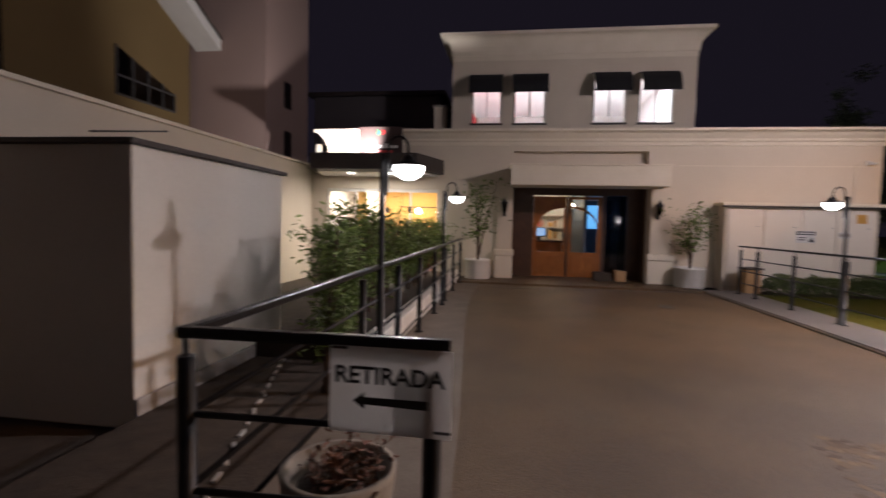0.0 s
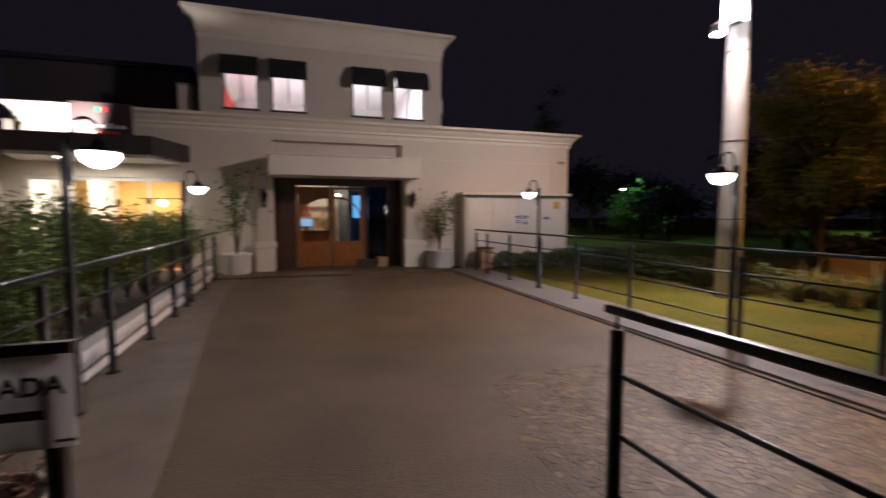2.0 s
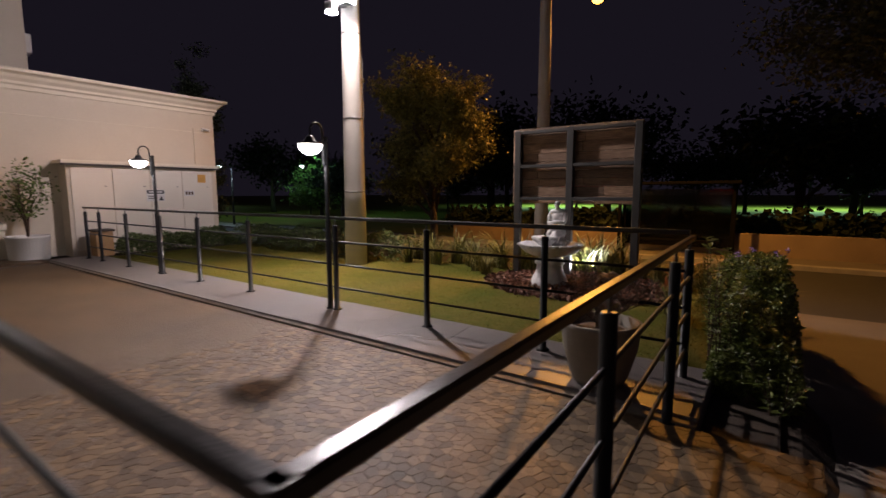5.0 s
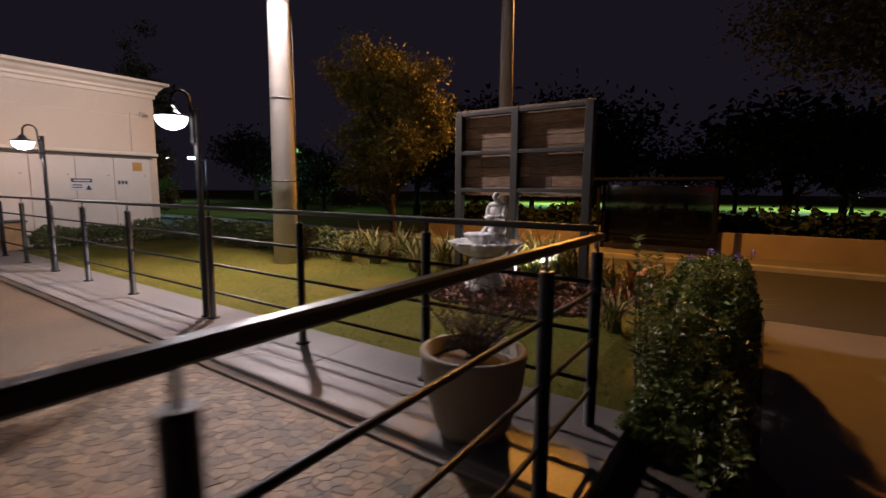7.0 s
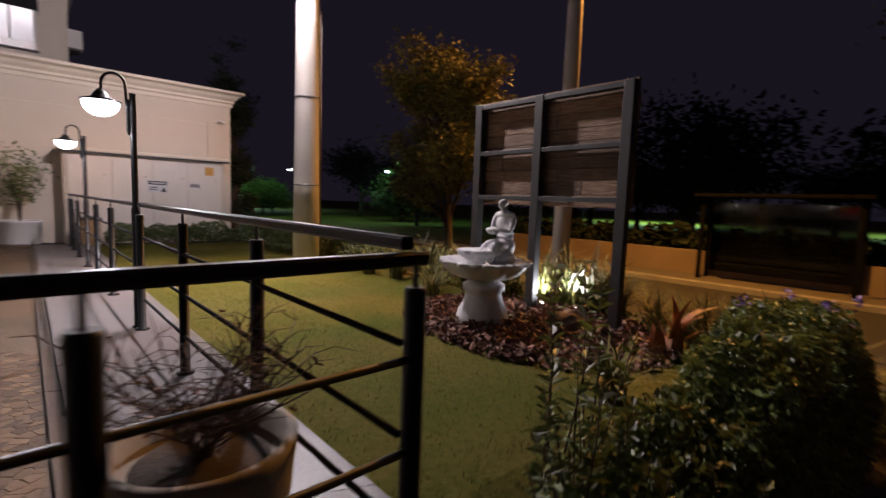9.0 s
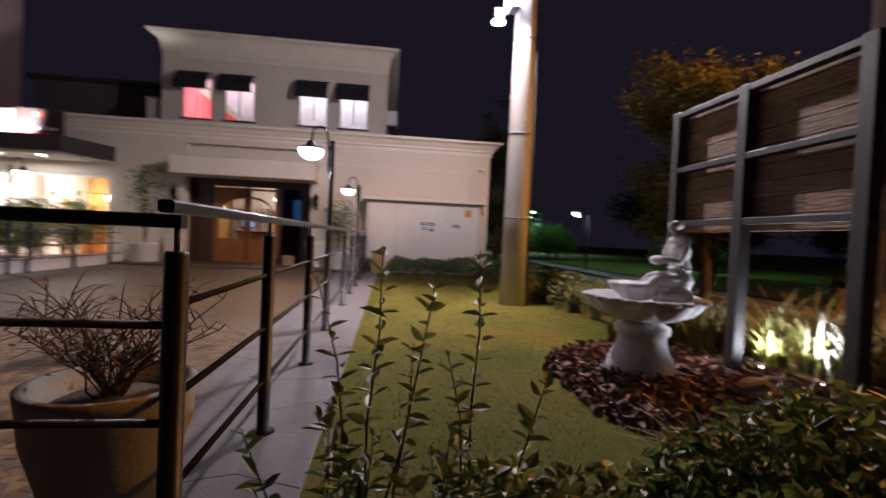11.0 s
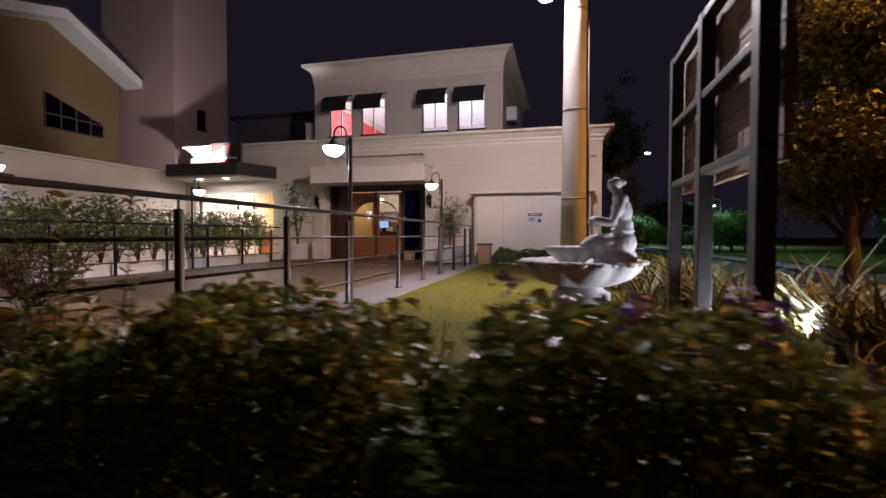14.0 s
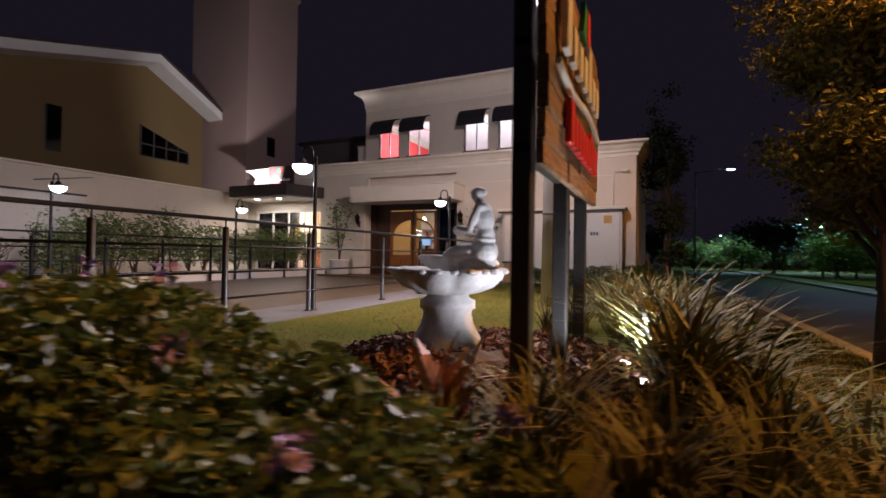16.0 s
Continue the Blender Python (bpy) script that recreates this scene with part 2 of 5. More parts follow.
M_MATTE = material("matt_black_paint", (0.008, 0.008, 0.008), 0.9, scale=5, bump=0, spec=0.05)
M_SLATE = material("dim_grey_render", (0.12, 0.11, 0.115), 0.9, scale=0.8, fine=30, bump=0.1)
M_TILE = material("red_brown_floor_tile", (0.3, 0.14, 0.09), 0.4, scale=6, bump=0.1, rand=0.3)
M_OWALL = material("low_street_wall", (0.34, 0.26, 0.18), 0.85, scale=1, bump=0.2)
M_ROCK = material("brown_rock", (0.16, 0.11, 0.08), 0.9, scale=6, fine=40, bump=0.9)
M_BOXPAINT = material("cream_metal_door_paint", (0.76, 0.7, 0.6), 0.55, scale=1.6, fine=40, bump=0.06, color2=(0.68, 0.62, 0.52))
M_GLASS = glass("clear_glass")
M_DGLASS = glass("smoked_glass", (0.25, 0.25, 0.27))
G_LANTERN = glow("lantern_glow", (1.0, 0.97, 0.9), 9)
G_FLOOD = glow("flood_glow", (0.95, 0.97, 1.0), 60)
G_SODIUM = glow("sodium_glow", (1.0, 0.42, 0.05), 7)
G_DOWN = glow("downlight_glow", (1.0, 0.95, 0.85), 10)
G_PEND = glow("pendant_glow", (1.0, 0.85, 0.55), 10)
G_STREET = glow("street_glow", (0.75, 0.95, 1.0), 40)
G_GREEN = glow("green_street_glow", (0.4, 1.0, 0.35), 25)
G_SCREEN = glow("screen_glow", (0.16, 0.55, 1.0), 0.9)
G_DISPLAY = glow("display_glow", (0.3, 0.6, 1.0), 0.7)

# ---- builders ----


def box(bm, x0, x1, y0, y1, z0, z1, bevel=0.0):
    vs = [bm.verts.new((x, y, z)) for x in (x0, x1) for y in (y0, y1) for z in (z0, z1)]
    faces = [bm.faces.new([vs[i] for i in f]) for f in ((0, 1, 3, 2), (4, 6, 7, 5), (0, 4, 5, 1), (2, 3, 7, 6), (0, 2, 6, 4), (1, 5, 7, 3))]
    if bevel:
        edges = list({e for f in faces for e in f.edges})
        bmesh.ops.bevel(bm, geom=edges, offset=bevel, segments=2, affect="EDGES", profile=0.5)
    return bm


def boxed(*dims, bevel=0.0):
    return box(bmesh.new(), *dims, bevel=bevel)


def tube(bm, pts, r, seg=8, cap=True):
    pts = [Vector(p) for p in pts]
    rs = r if isinstance(r, (list, tuple)) else [r] * len(pts)
    rings, up = [], None
    for i, p in enumerate(pts):
        d = (pts[min(i + 1, len(pts) - 1)] - pts[max(i - 1, 0)]).normalized()
        if up is None:
            up = d.orthogonal().normalized()
        up = (up - d * up.dot(d)).normalized()
        side = d.cross(up)
        rings.append([bm.verts.new(p + (up * math.cos(a) + side * math.sin(a)) * rs[i]) for a in (2 * math.pi * k / seg for k in range(seg))])
    for a, b in zip(rings, rings[1:]):
        for k in range(seg):
            f = bm.faces.new((a[k], a[(k + 1) % seg], b[(k + 1) % seg], b[k]))
            f.smooth = True
    if cap:
        bm.faces.new(rings[0][::-1])
        bm.faces.new(rings[-1])
    return bm


def lathe(bm, profile, seg=24, at=(0, 0, 0), wobble=None):
    rings = []
    for r, z in profile:
        ring = []
        for k in range(seg):
            a = 2 * math.pi * k / seg
            rr = r * (wobble(a, r, z) if wobble else 1)
            ring.append(bm.verts.new((at[0] + rr * math.cos(a), at[1] + rr * math.sin(a), at[2] + z)))
        rings.append(ring)
    for a, b in zip(rings, rings[1:]):
        for k in range(seg):
            f = bm.faces.new((a[k], a[(k + 1) % seg], b[(k + 1) % seg], b[k]))
            f.smooth = True
    bm.faces.new(rings[0][::-1])
    bm.faces.new(rings[-1])
    return bm


def sweep(bm, path, profile, close_ends=True):
    """A moulding along a path in plan; profile: (outwards, height), outwards to the right of the way."""
    pts = [Vector((p[0], p[1])) for p in path]
    rings = []
    for i, p in enumerate(pts):
        d0 = (p - pts[i - 1]).normalized() if i else (pts[1] - p).normalized()
        d1 = (pts[i + 1] - p).normalized() if i < len(pts) - 1 else d0
        n0, n1 = Vector((d0.y, -d0.x)), Vector((d1.y, -d1.x))
        m = (n0 + n1).normalized()
        m = m / max(m.dot(n0), 0.2)
        rings.append([bm.verts.new((p.x + m.x * o, p.y + m.y * o, z)) for o, z in profile])
    for a, b in zip(rings, rings[1:]):
        for k in range(len(profile)):
            j = (k + 1) % len(profile)
            bm.faces.new((a[k], b[k], b[j], a[j]))
    if close_ends:
        bm.faces.new(rings[0])
        bm.faces.new(rings[-1][::-1])
    return bm


def prism(bm, outline, axis, a, b):
    """An outline of two coordinates drawn out along an axis from a to b."""
    def place(u, v, w):
        return {"x": (w, u, v), "y": (u, w, v), "z": (u, v, w)}[axis]
    lo = [bm.verts.new(place(u, v, a)) for u, v in outline]
    hi = [bm.verts.new(place(u, v, b)) for u, v in outline]
    bm.faces.new(lo)
    bm.faces.new(hi[::-1])
    for k in range(len(outline)):
        j = (k + 1) % len(outline)
        bm.faces.new((lo[k], hi[k], hi[j], lo[j]))
    return bm


def finish(name, bm, mat):
    bmesh.ops.recalc_face_normals(bm, faces=bm.faces)
    me = bpy.data.meshes.new(name)
    bm.to_mesh(me)
    bm.free()
    me.materials.append(mat)
    return me


def part(name, bm, mat, parent, label=""):
    me = bm if isinstance(bm, bpy.types.Mesh) else finish(name, bm, mat)
    ob = new(name, me)
    ob.parent = parent
    return tagged(ob, label)


def thing(name, at, label, category, group="", kind="", turn=0):
    ob = new(name)
    ob.empty_display_size = 0.1
    ob.matrix_world = pose(*at, 0, 0, turn)
    return tagged(ob, label, category, group, kind)


def structure(name, bm, mat, label, category="structure"):
    return tagged(new(name, finish(name, bm, mat)), label, category, "", "structure")


def raw(name, verts, faces, mat):
    me = bpy.data.meshes.new(name)
    me.from_pydata(verts, [], faces)
    me.materials.append(mat)
    return me


def leaves(name, centres, size, mat, rng, droop=0.2, slim=0.45, along=None):
    """Many small pointed oval leaves folded at the midrib, each about its centre."""
    n = len(centres)
    c = np.asarray(centres)
    d = rng.normal(size=(n, 3)) if along is None else np.asarray(along) + rng.normal(0, 0.18, (n, 3))
    if along is None:
        d[:, 2] = d[:, 2] * 0.6 - droop
    d /= np.linalg.norm(d, axis=1)[:, None]
    s = np.cross(d, rng.normal(size=(n, 3)) if along is None else np.array([0, 0, 1.0]) + rng.normal(0, 0.35, (n, 3)))
    s /= np.linalg.norm(s, axis=1)[:, None]
    u = np.cross(s, d)
    L = (size * rng.uniform(0.6, 1.3, n))[:, None]
    w = L * slim * 0.5
    v = np.empty((n * 6, 3))
    v[0::6] = c - d * L * 0.5
    v[1::6] = c - d * L * 0.16 + s * w + u * w * 0.4
    v[2::6] = c + d * L * 0.2 + s * w * 0.75 + u * w * 0.3
    v[3::6] = c + d * L * 0.5 - u * w * 0.3
    v[4::6] = c + d * L * 0.2 - s * w * 0.75 + u * w * 0.3
    v[5::6] = c - d * L * 0.16 - s * w + u * w * 0.4
    k = 6 * np.arange(n)
    f = np.concatenate([np.column_stack([k, k + 1, k + 2, k + 3]), np.column_stack([k, k + 3, k + 4, k + 5])])
    return raw(name, v.tolist(), f.tolist(), mat)


def blades(name, roots, length, width, mat, rng, lean=0.6, steps=4):
    """Bent strap leaves from their roots."""
    verts, faces = [], []
    for x, y, z in roots:
        a, L = rng.uniform(0, 2 * math.pi), length * rng.uniform(0.55, 1.15)
        k, w = lean * rng.uniform(0.3, 1.3), width * rng.uniform(0.7, 1.2)
        dx, dy = math.cos(a), math.sin(a)
        base = len(verts)
        for i in range(steps + 1):
            t = i / steps
            out = L * k * t * t
            up = L * (t - 0.45 * k * t * t * t)
            ww = w * (1 - t * t * 0.95) * 0.5
            for sgn in (-1, 1):
                verts.append((x + dx * out - dy * ww * sgn, y + dy * out + dx * ww * sgn, z + up))
        for i in range(steps):
            b = base + 2 * i
            faces.append((b, b + 1, b + 3, b + 2))
    return raw(name, verts, faces, mat)


def ellipsoid(bm, c, r, turn=(0, 0, 0), seg=16):
    m = Matrix.Translation(c) @ Euler([radians(a) for a in turn]).to_matrix().to_4x4() @ Matrix.Diagonal((*r, 1))
    bmesh.ops.create_uvsphere(bm, u_segments=seg, v_segments=seg // 2, radius=1, matrix=m)


RNG = np.random.default_rng(7)

# ---- ground ----


def smooth(a, b, v):
    t = min(max((v - a) / (b - a), 0), 1)
    return t * t * (3 - 2 * t)


def walk_level(x):
    return -0.01 - 0.085 * min(max(x - 3.4, 0), 9.5)


def terrain(x, y):
    street = -0.86
    z = walk_level(x)
    if y > -0.75:
        z = z + (0.0 - z) * smooth(-0.75, 0.35, y) * (1 - smooth(9.9, 12.4, x))
    if x > 9.9 and y > -0.75:
        z = z + (street + 0.1 - z) * smooth(9.9, 12.6, x)
    return z


def terrain_sheet(name, xs, ys, lift, mat, label, keep=None):
    idx, verts, faces = {}, [], []
    for i, x in enumerate(xs):
        for j, y in enumerate(ys):
            idx[i, j] = len(verts)
            verts.append((x, y, lift(x, y)))
    for i in range(len(xs) - 1):
        for j in range(len(ys) - 1):
            cx, cy = (xs[i] + xs[i + 1]) / 2, (ys[j] + ys[j + 1]) / 2
            if keep is None or keep(cx, cy):
                faces.append((idx[i, j], idx[i + 1, j], idx[i + 1, j + 1], idx[i, j + 1]))
    return tagged(new(name, raw(name, verts, faces, mat)), label, "ground", "", "structure")


def ground_level(x, y):
    if 13.0 < x < 19.5:
        return -1.05
    if x >= 19.5:
        return -0.8
    if y < -0.75:
        return walk_level(x) - 0.1
    if x < 6.9:
        return -0.12
    return terrain(x, y)


far = [-400, -150, -60, -25, -12]
gx = far + [v * 0.5 for v in range(-20, 13)] + [6.5 + 0.3 * v for v in range(0, 22)] + [13.1, 14, 17, 19.4, 19.6, 22, 30, 50, 90, 160, 400]
gy = [-400, -150, -60, -25, -12, -6] + [-4 + 0.3 * v for v in range(0, 55)] + [13, 14, 17, 22, 30, 45, 70, 110, 170, 400]
terrain_sheet("ground", gx, gy, ground_level, M_SOIL, "dark bare soil and rough grass around the plot")
lawn_x = [6.5 + 0.2 * v for v in range(0, 18)]
lawn_y = [-0.25 + 0.25 * v for v in range(0, 46)]
terrain_sheet("lawn", lawn_x, lawn_y, lambda x, y: terrain(x, y) + 0.02, M_LAWN, "short patchy green lawn beside the walkway")
park_x = [21.4, 30, 45, 70, 120, 300]
terrain_sheet("park_lawn", park_x, [-200, -60, -20, 0, 20, 40, 60, 100, 300], lambda x, y: -0.72, M_LAWN, "wide mown park lawn across the road")
terrain_sheet("far_lawn", [-12, 0, 10, 21.4], [67, 80, 100, 140], lambda x, y: -0.72, M_LAWN, "lit green lawn beyond the end of the road")
verge_y = [11 + 4 * v for v in range(0, 14)]
terrain_sheet("verge", [9.9, 11.0, 12.4], verge_y, lambda x, y: terrain(x, 5.0) + 0.03, M_LAWN, "narrow grass verge beside the road")

structure("road", boxed(13.3, 19.2, -200, 66, -1.0, -0.88), M_ROAD, "dark worn asphalt road with a slight sheen", "road")
structure("kerb_near", boxed(13.0, 13.3, 0.5, 66, -1.0, -0.74, bevel=0.02), M_CURB, "pale concrete kerb along the road", "kerb")
structure("kerb_far", boxed(19.2, 19.5, -200, 66, -1.0, -0.74, bevel=0.02), M_CURB, "pale concrete kerb across the road", "kerb")
structure("pavement_far", boxed(19.5, 21.0, -200, 300, -1.0, -0.75), M_WALK, "plain concrete pavement across the road", "pavement")
bm = bmesh.new()
xs = [-9 + 0.5 * v for v in range(0, 45)]
prism(bm, [(x, walk_level(x)) for x in xs] + [(x, walk_level(x) - 0.25) for x in xs[::-1]], "y", -3.1, -0.78)
structure("pavement", bm, M_WALK, "sloping concrete pavement in front of the plot", "pavement")
bm = bmesh.new()
prism(bm, [(x, walk_level(x) - 0.13) for x in xs] + [(x, walk_level(x) - 0.4) for x in xs[::-1]], "y", -11, -3.1)
structure("side_road", bm, M_ROAD, "dark asphalt side road sloping down", "road")

# driveway slab, walkways and kerbs
drive = structure("driveway", boxed(0.0, 5.55, -0.76, 11.0, -0.3, -0.004), M_DRIVE, "brown worn stone-paved driveway up to the entrance", "driveway")
structure("walkway_left", prism(bmesh.new(), [(-0.02, 1.2), (1.02, 1.2), (0.9, 3.2), (0.6, 6.7), (0.5, 9.0), (0.5, 11.0), (-0.02, 11.0)], "z", -0.3, 0.004), M_STRIP, "pale smooth concrete strip along the planter", "walkway")
walkway = structure("walkway_right", boxed(5.62, 6.52, -0.2, 11.4, -0.5, 0.03, bevel=0.012), M_CONC, "pale concrete walkway under the garden railing", "walkway")
structure("walkway_kerb", boxed(5.55, 5.62, -0.2, 11.4, -0.3, 0.016, bevel=0.006), M_STRIP, "thin worn concrete edging of the driveway", "kerb")
structure("entrance_platform", boxed(-0.5, 5.55, 11.0, 12.9, -0.3, 0.05, bevel=0.015), M_DRIVE, "low paved step before the entrance", "step")
structure("forecourt_left", boxed(-9.0, -0.02, -0.76, 1.2, -0.3, -0.02), M_FORE, "worn concrete ground beside the driveway, its shade painted in as dark colour", "pavement")
structure("plot_edge", boxed(5.55, 6.6, -0.6, -0.2, -0.6, -0.08, bevel=0.02), M_SOIL, "dark earth edge of the raised plot", "kerb")
structure("drain_channel", prism(bmesh.new(), [(0.85, 10.4), (5.5, 11.02), (5.5, 11.06), (0.85, 10.44)], "z", -0.02, 0.002), M_STEEL, "thin dark drain channel across the driveway", "drain")
bm = boxed(3.93, 4.15, 8.7, 9.0, -0.006, 0.004)
structure("drain_cover", bm, M_STEEL, "small dark drain cover in the driveway", "drain")

# ---- main building ----
WALL_Y = 12.1
build = thing("restaurant_front", (0, 0, 0), "cream rendered one-storey restaurant front with moulded cornice", "building", "", "structure")


def wall_with_holes(x0, x1, z0, z1, y0, y1, holes):
    """A wall along x as boxes round its openings (x0, x1, z0, z1), which do not overlap in x."""
    bm = bmesh.new()
    x = x0
    for a, b, c, d in sorted(holes):
        if a > x:
            box(bm, x, a, y0, y1, z0, z1)
        if c > z0:
            box(bm, a, b, y0, y1, z0, c)
        if d < z1:
            box(bm, a, b, y0, y1, d, z1)
        x = b
    if x < x1:
        box(bm, x, x1, y0, y1, z0, z1)
    return bm


part("wall", wall_with_holes(-4.15, 9.6, 0, 2.7, WALL_Y, WALL_Y + 0.25, [(-3.72, -0.66, 0.0, 2.28), (1.26, 4.56, 0.0, 2.4)]), M_CREAM, build)
part("upper_wall", wall_with_holes(-3.72, 9.6, 2.7, 3.5, WALL_Y, WALL_Y + 0.25, [(1.26, 4.5, 2.98, 3.28)]), M_CREAM, build)
part("side_wall", boxed(9.35, 9.6, WALL_Y + 0.25, 24, -0.2, 3.5), M_CREAM, build)
part("recess_back", boxed(1.26, 4.5, 12.28, 12.34, 2.98, 3.28), M_CREAM, build)
part("rear_wall", boxed(-4.15, 9.6, 23.8, 24, -0.2, 3.5), M_CREAM, build)
part("left_wall", boxed(-4.15, -3.95, WALL_Y + 0.25, 23.8, -0.2, 3.5), M_CREAM, build)
prof = [(0, 3.42), (0.03, 3.42), (0.03, 3.5), (0.07, 3.53), (0.07, 3.58), (0.13, 3.64), (0.17, 3.7), (0.22, 3.72), (0.27, 3.74), (0.27, 3.8), (0, 3.8)]
part("cornice", sweep(bmesh.new(), [(-3.74, 13.2), (-3.74, WALL_Y), (9.62, WALL_Y), (9.62, 24)], [(o * 1.0, z) for o, z in prof]), M_TRIM, build, "stepped pale cornice")
part("roof", boxed(-4.0, 9.5, 12.3, 23.8, 3.5, 3.7), M_CURB, build)
part("string_line", boxed(5.2, 9.6, WALL_Y - 0.012, WALL_Y, 2.93, 2.945), M_TRIM, build)
for x0, x1 in ((0.86, 1.26), (4.56, 5.12)):
    pil = part("pilaster", boxed(x0 + 0.02, x1 - 0.02, 11.98, WALL_Y, 0.78, 2.36, bevel=0.008), M_CREAM, build)
    part("plinth", boxed(x0 - 0.02, x1 + 0.02, 11.92, WALL_Y + 0.002, 0.05, 0.62, bevel=0.01), M_TRIM, pil)
    part("plinth_cap", boxed(x0 - 0.05, x1 + 0.05, 11.89, WALL_Y + 0.003, 0.62, 0.78, bevel=0.02), M_TRIM, pil)
canopy = part("canopy", boxed(1.19, 4.78, 11.23, WALL_Y, 2.36, 2.82, bevel=0.012), M_TRIM, build, "plain cream box canopy over the door")
part("canopy_edge", boxed(1.16, 4.81, 11.2, WALL_Y, 2.82, 2.86, bevel=0.008), M_TRIM, canopy)
part("soffit", boxed(1.3, 4.52, 12.0, 13.0, 2.4, 2.46), M_DWOOD, build)
for x0, x1 in ((1.1, 1.28), (4.54, 4.72)):
    part("reveal", boxed(x0, x1, WALL_Y + 0.25, 12.86, 0.0, 2.4), M_DWOOD, build)
structure("porch_floor", boxed(1.28, 4.54, 12.9, 16.6, -0.2, 0.05), M_TILE, "red-brown tiled floor inside the entrance", "floor")

# entrance doors
DOOR_Y = 12.72


def arch_panel(x0, x1, left):
    """A door leaf with a quarter-arched light."""
    bm = bmesh.new()
    box(bm, x0, x1, DOOR_Y, DOOR_Y + 0.05, 0.06, 0.72)
    st = 0.1
    box(bm, x0, x0 + (st if left else 0.07), DOOR_Y, DOOR_Y + 0.05, 0.72, 2.18)
    box(bm, x1 - (0.07 if left else st), x1, DOOR_Y, DOOR_Y + 0.05, 0.72, 2.18)
    a, b = x0 + (st if left else 0.07), x1 - (0.07 if left else st)
    pts = []
    for k in range(13):
        t = math.pi / 2 * k / 12
        u = b - (b - a) * math.cos(t) if left else a + (b - a) * math.cos(t)
        pts.append((u, 1.32 + 0.56 * math.sin(t)))
    if left:
        prism(bm, pts + [(b, 2.18), (a, 2.18)], "y", DOOR_Y, DOOR_Y + 0.05)
    else:
        prism(bm, pts + [(a, 1.94)] + [(a + (b - a) * math.cos(q) * 0.999, 1.38 + 0.56 * math.sin(q)) for q in (math.pi / 2 * k / 12 for k in range(11, -1, -1))], "y", DOOR_Y, DOOR_Y + 0.05)
        box(bm, a, b, DOOR_Y, DOOR_Y + 0.05, 2.12, 2.18)
    return bm


doors = thing("door_1", (0, 0, 0), "honey-coloured wooden double door with arched glass lights", "door", "", "structure")
part("door_frame", wall_with_holes(1.28, 4.54, 0.05, 2.4, DOOR_Y - 0.03, DOOR_Y + 0.08, [(1.8, 2.68, 0.05, 2.22), (2.72, 3.58, 0.05, 2.22), (3.66, 4.2, 0.05, 2.22)]), M_DWOOD, doors)
for x0, x1, left in ((1.81, 2.67, True), (2.73, 3.57, False)):
    leaf = part("door_leaf", arch_panel(x0, x1, left), M_WOOD, doors)
    part("lower_panel", boxed(x0 + 0.12, x1 - 0.12, DOOR_Y - 0.015, DOOR_Y, 0.18, 0.6, bevel=0.012), M_WOOD, leaf)
    pane = part("pane", boxed(x0 + 0.07, x1 - 0.07, DOOR_Y + 0.02, DOOR_Y + 0.026, 0.74, 2.15), M_GLASS, leaf)
    pane.visible_shadow = False
    hx = x1 - 0.04 if left else x0 + 0.04
    part("door_handle", tube(bmesh.new(), [(hx, DOOR_Y - 0.01, 0.95), (hx, DOOR_Y - 0.05, 0.97), (hx, DOOR_Y - 0.05, 1.2), (hx, DOOR_Y - 0.01, 1.22)], 0.012), M_STEEL, leaf)
side = part("side_light", boxed(3.66, 4.2, DOOR_Y + 0.02, DOOR_Y + 0.026, 0.05, 2.22), M_DGLASS, doors, "tall dark glass side light")
side.visible_shadow = False
# inside the hall
structure("hall_back_wall", boxed(1.0, 4.9, 16.6, 16.7, 0, 2.6), M_ROOM, "pale back wall of the entrance hall", "wall")
structure("hall_left_wall", boxed(0.95, 1.05, 12.9, 16.6, 0, 2.6), M_YELLOW, "warm side wall of the entrance hall", "wall")
structure("hall_right_wall", boxed(4.85, 4.95, 12.9, 16.6, 0, 2.6), M_BLUE, "dark blue side wall of the entrance hall", "wall")
structure("hall_ceiling", boxed(0.95, 4.95, 12.9, 16.7, 2.55, 2.6), M_ROOM, "plain hall ceiling", "ceiling")
structure("hall_partition", boxed(3.25, 3.33, 13.6, 16.6, 0.05, 2.55), M_BLUE, "dark partition inside the entrance hall", "wall")
shelf = thing("display_shelf", (2.2, 16.3, 0.05), "white wall shelf filled with small goods", "shelf")
for z in (0.1, 0.5, 0.9, 1.3, 1.7):
    part("shelf_board", boxed(-1.0, 1.0, -0.15, 0.25, z, z + 0.03), M_WHITE, shelf)
for x in (-1.0, 0.0, 0.97):
    part("upright", boxed(x, x + 0.03, -0.14, 0.25, 0, 2.0), M_WHITE, shelf)
for z in (0.13, 0.53, 0.93, 1.33):
    for k in range(11):
        h = RNG.uniform(0.1, 0.3)
        x = -0.92 + k * 0.172
        w = thing("packed_good", (2.2 + x, 16.25, 0.05 + z), "small boxed good standing on the shelf", "box", "goods on the shelf")
        part("carton", boxed(0, RNG.uniform(0.07, 0.14), -0.06, 0.06, 0, h, bevel=0.006), (M_CARD, M_RED, M_PAPER, M_YELLOW)[k % 4 if k % 3 else 2], w)
counter = thing("reception_counter", (2.3, 15.0, 0.05), "wooden reception counter inside the hall", "counter")
part("body", boxed(-0.5, 0.5, -0.25, 0.25, 0, 0.85, bevel=0.01), M_WOOD, counter)
part("worktop", boxed(-0.55, 0.55, -0.3, 0.3, 0.85, 0.9, bevel=0.01), M_DWOOD, counter)
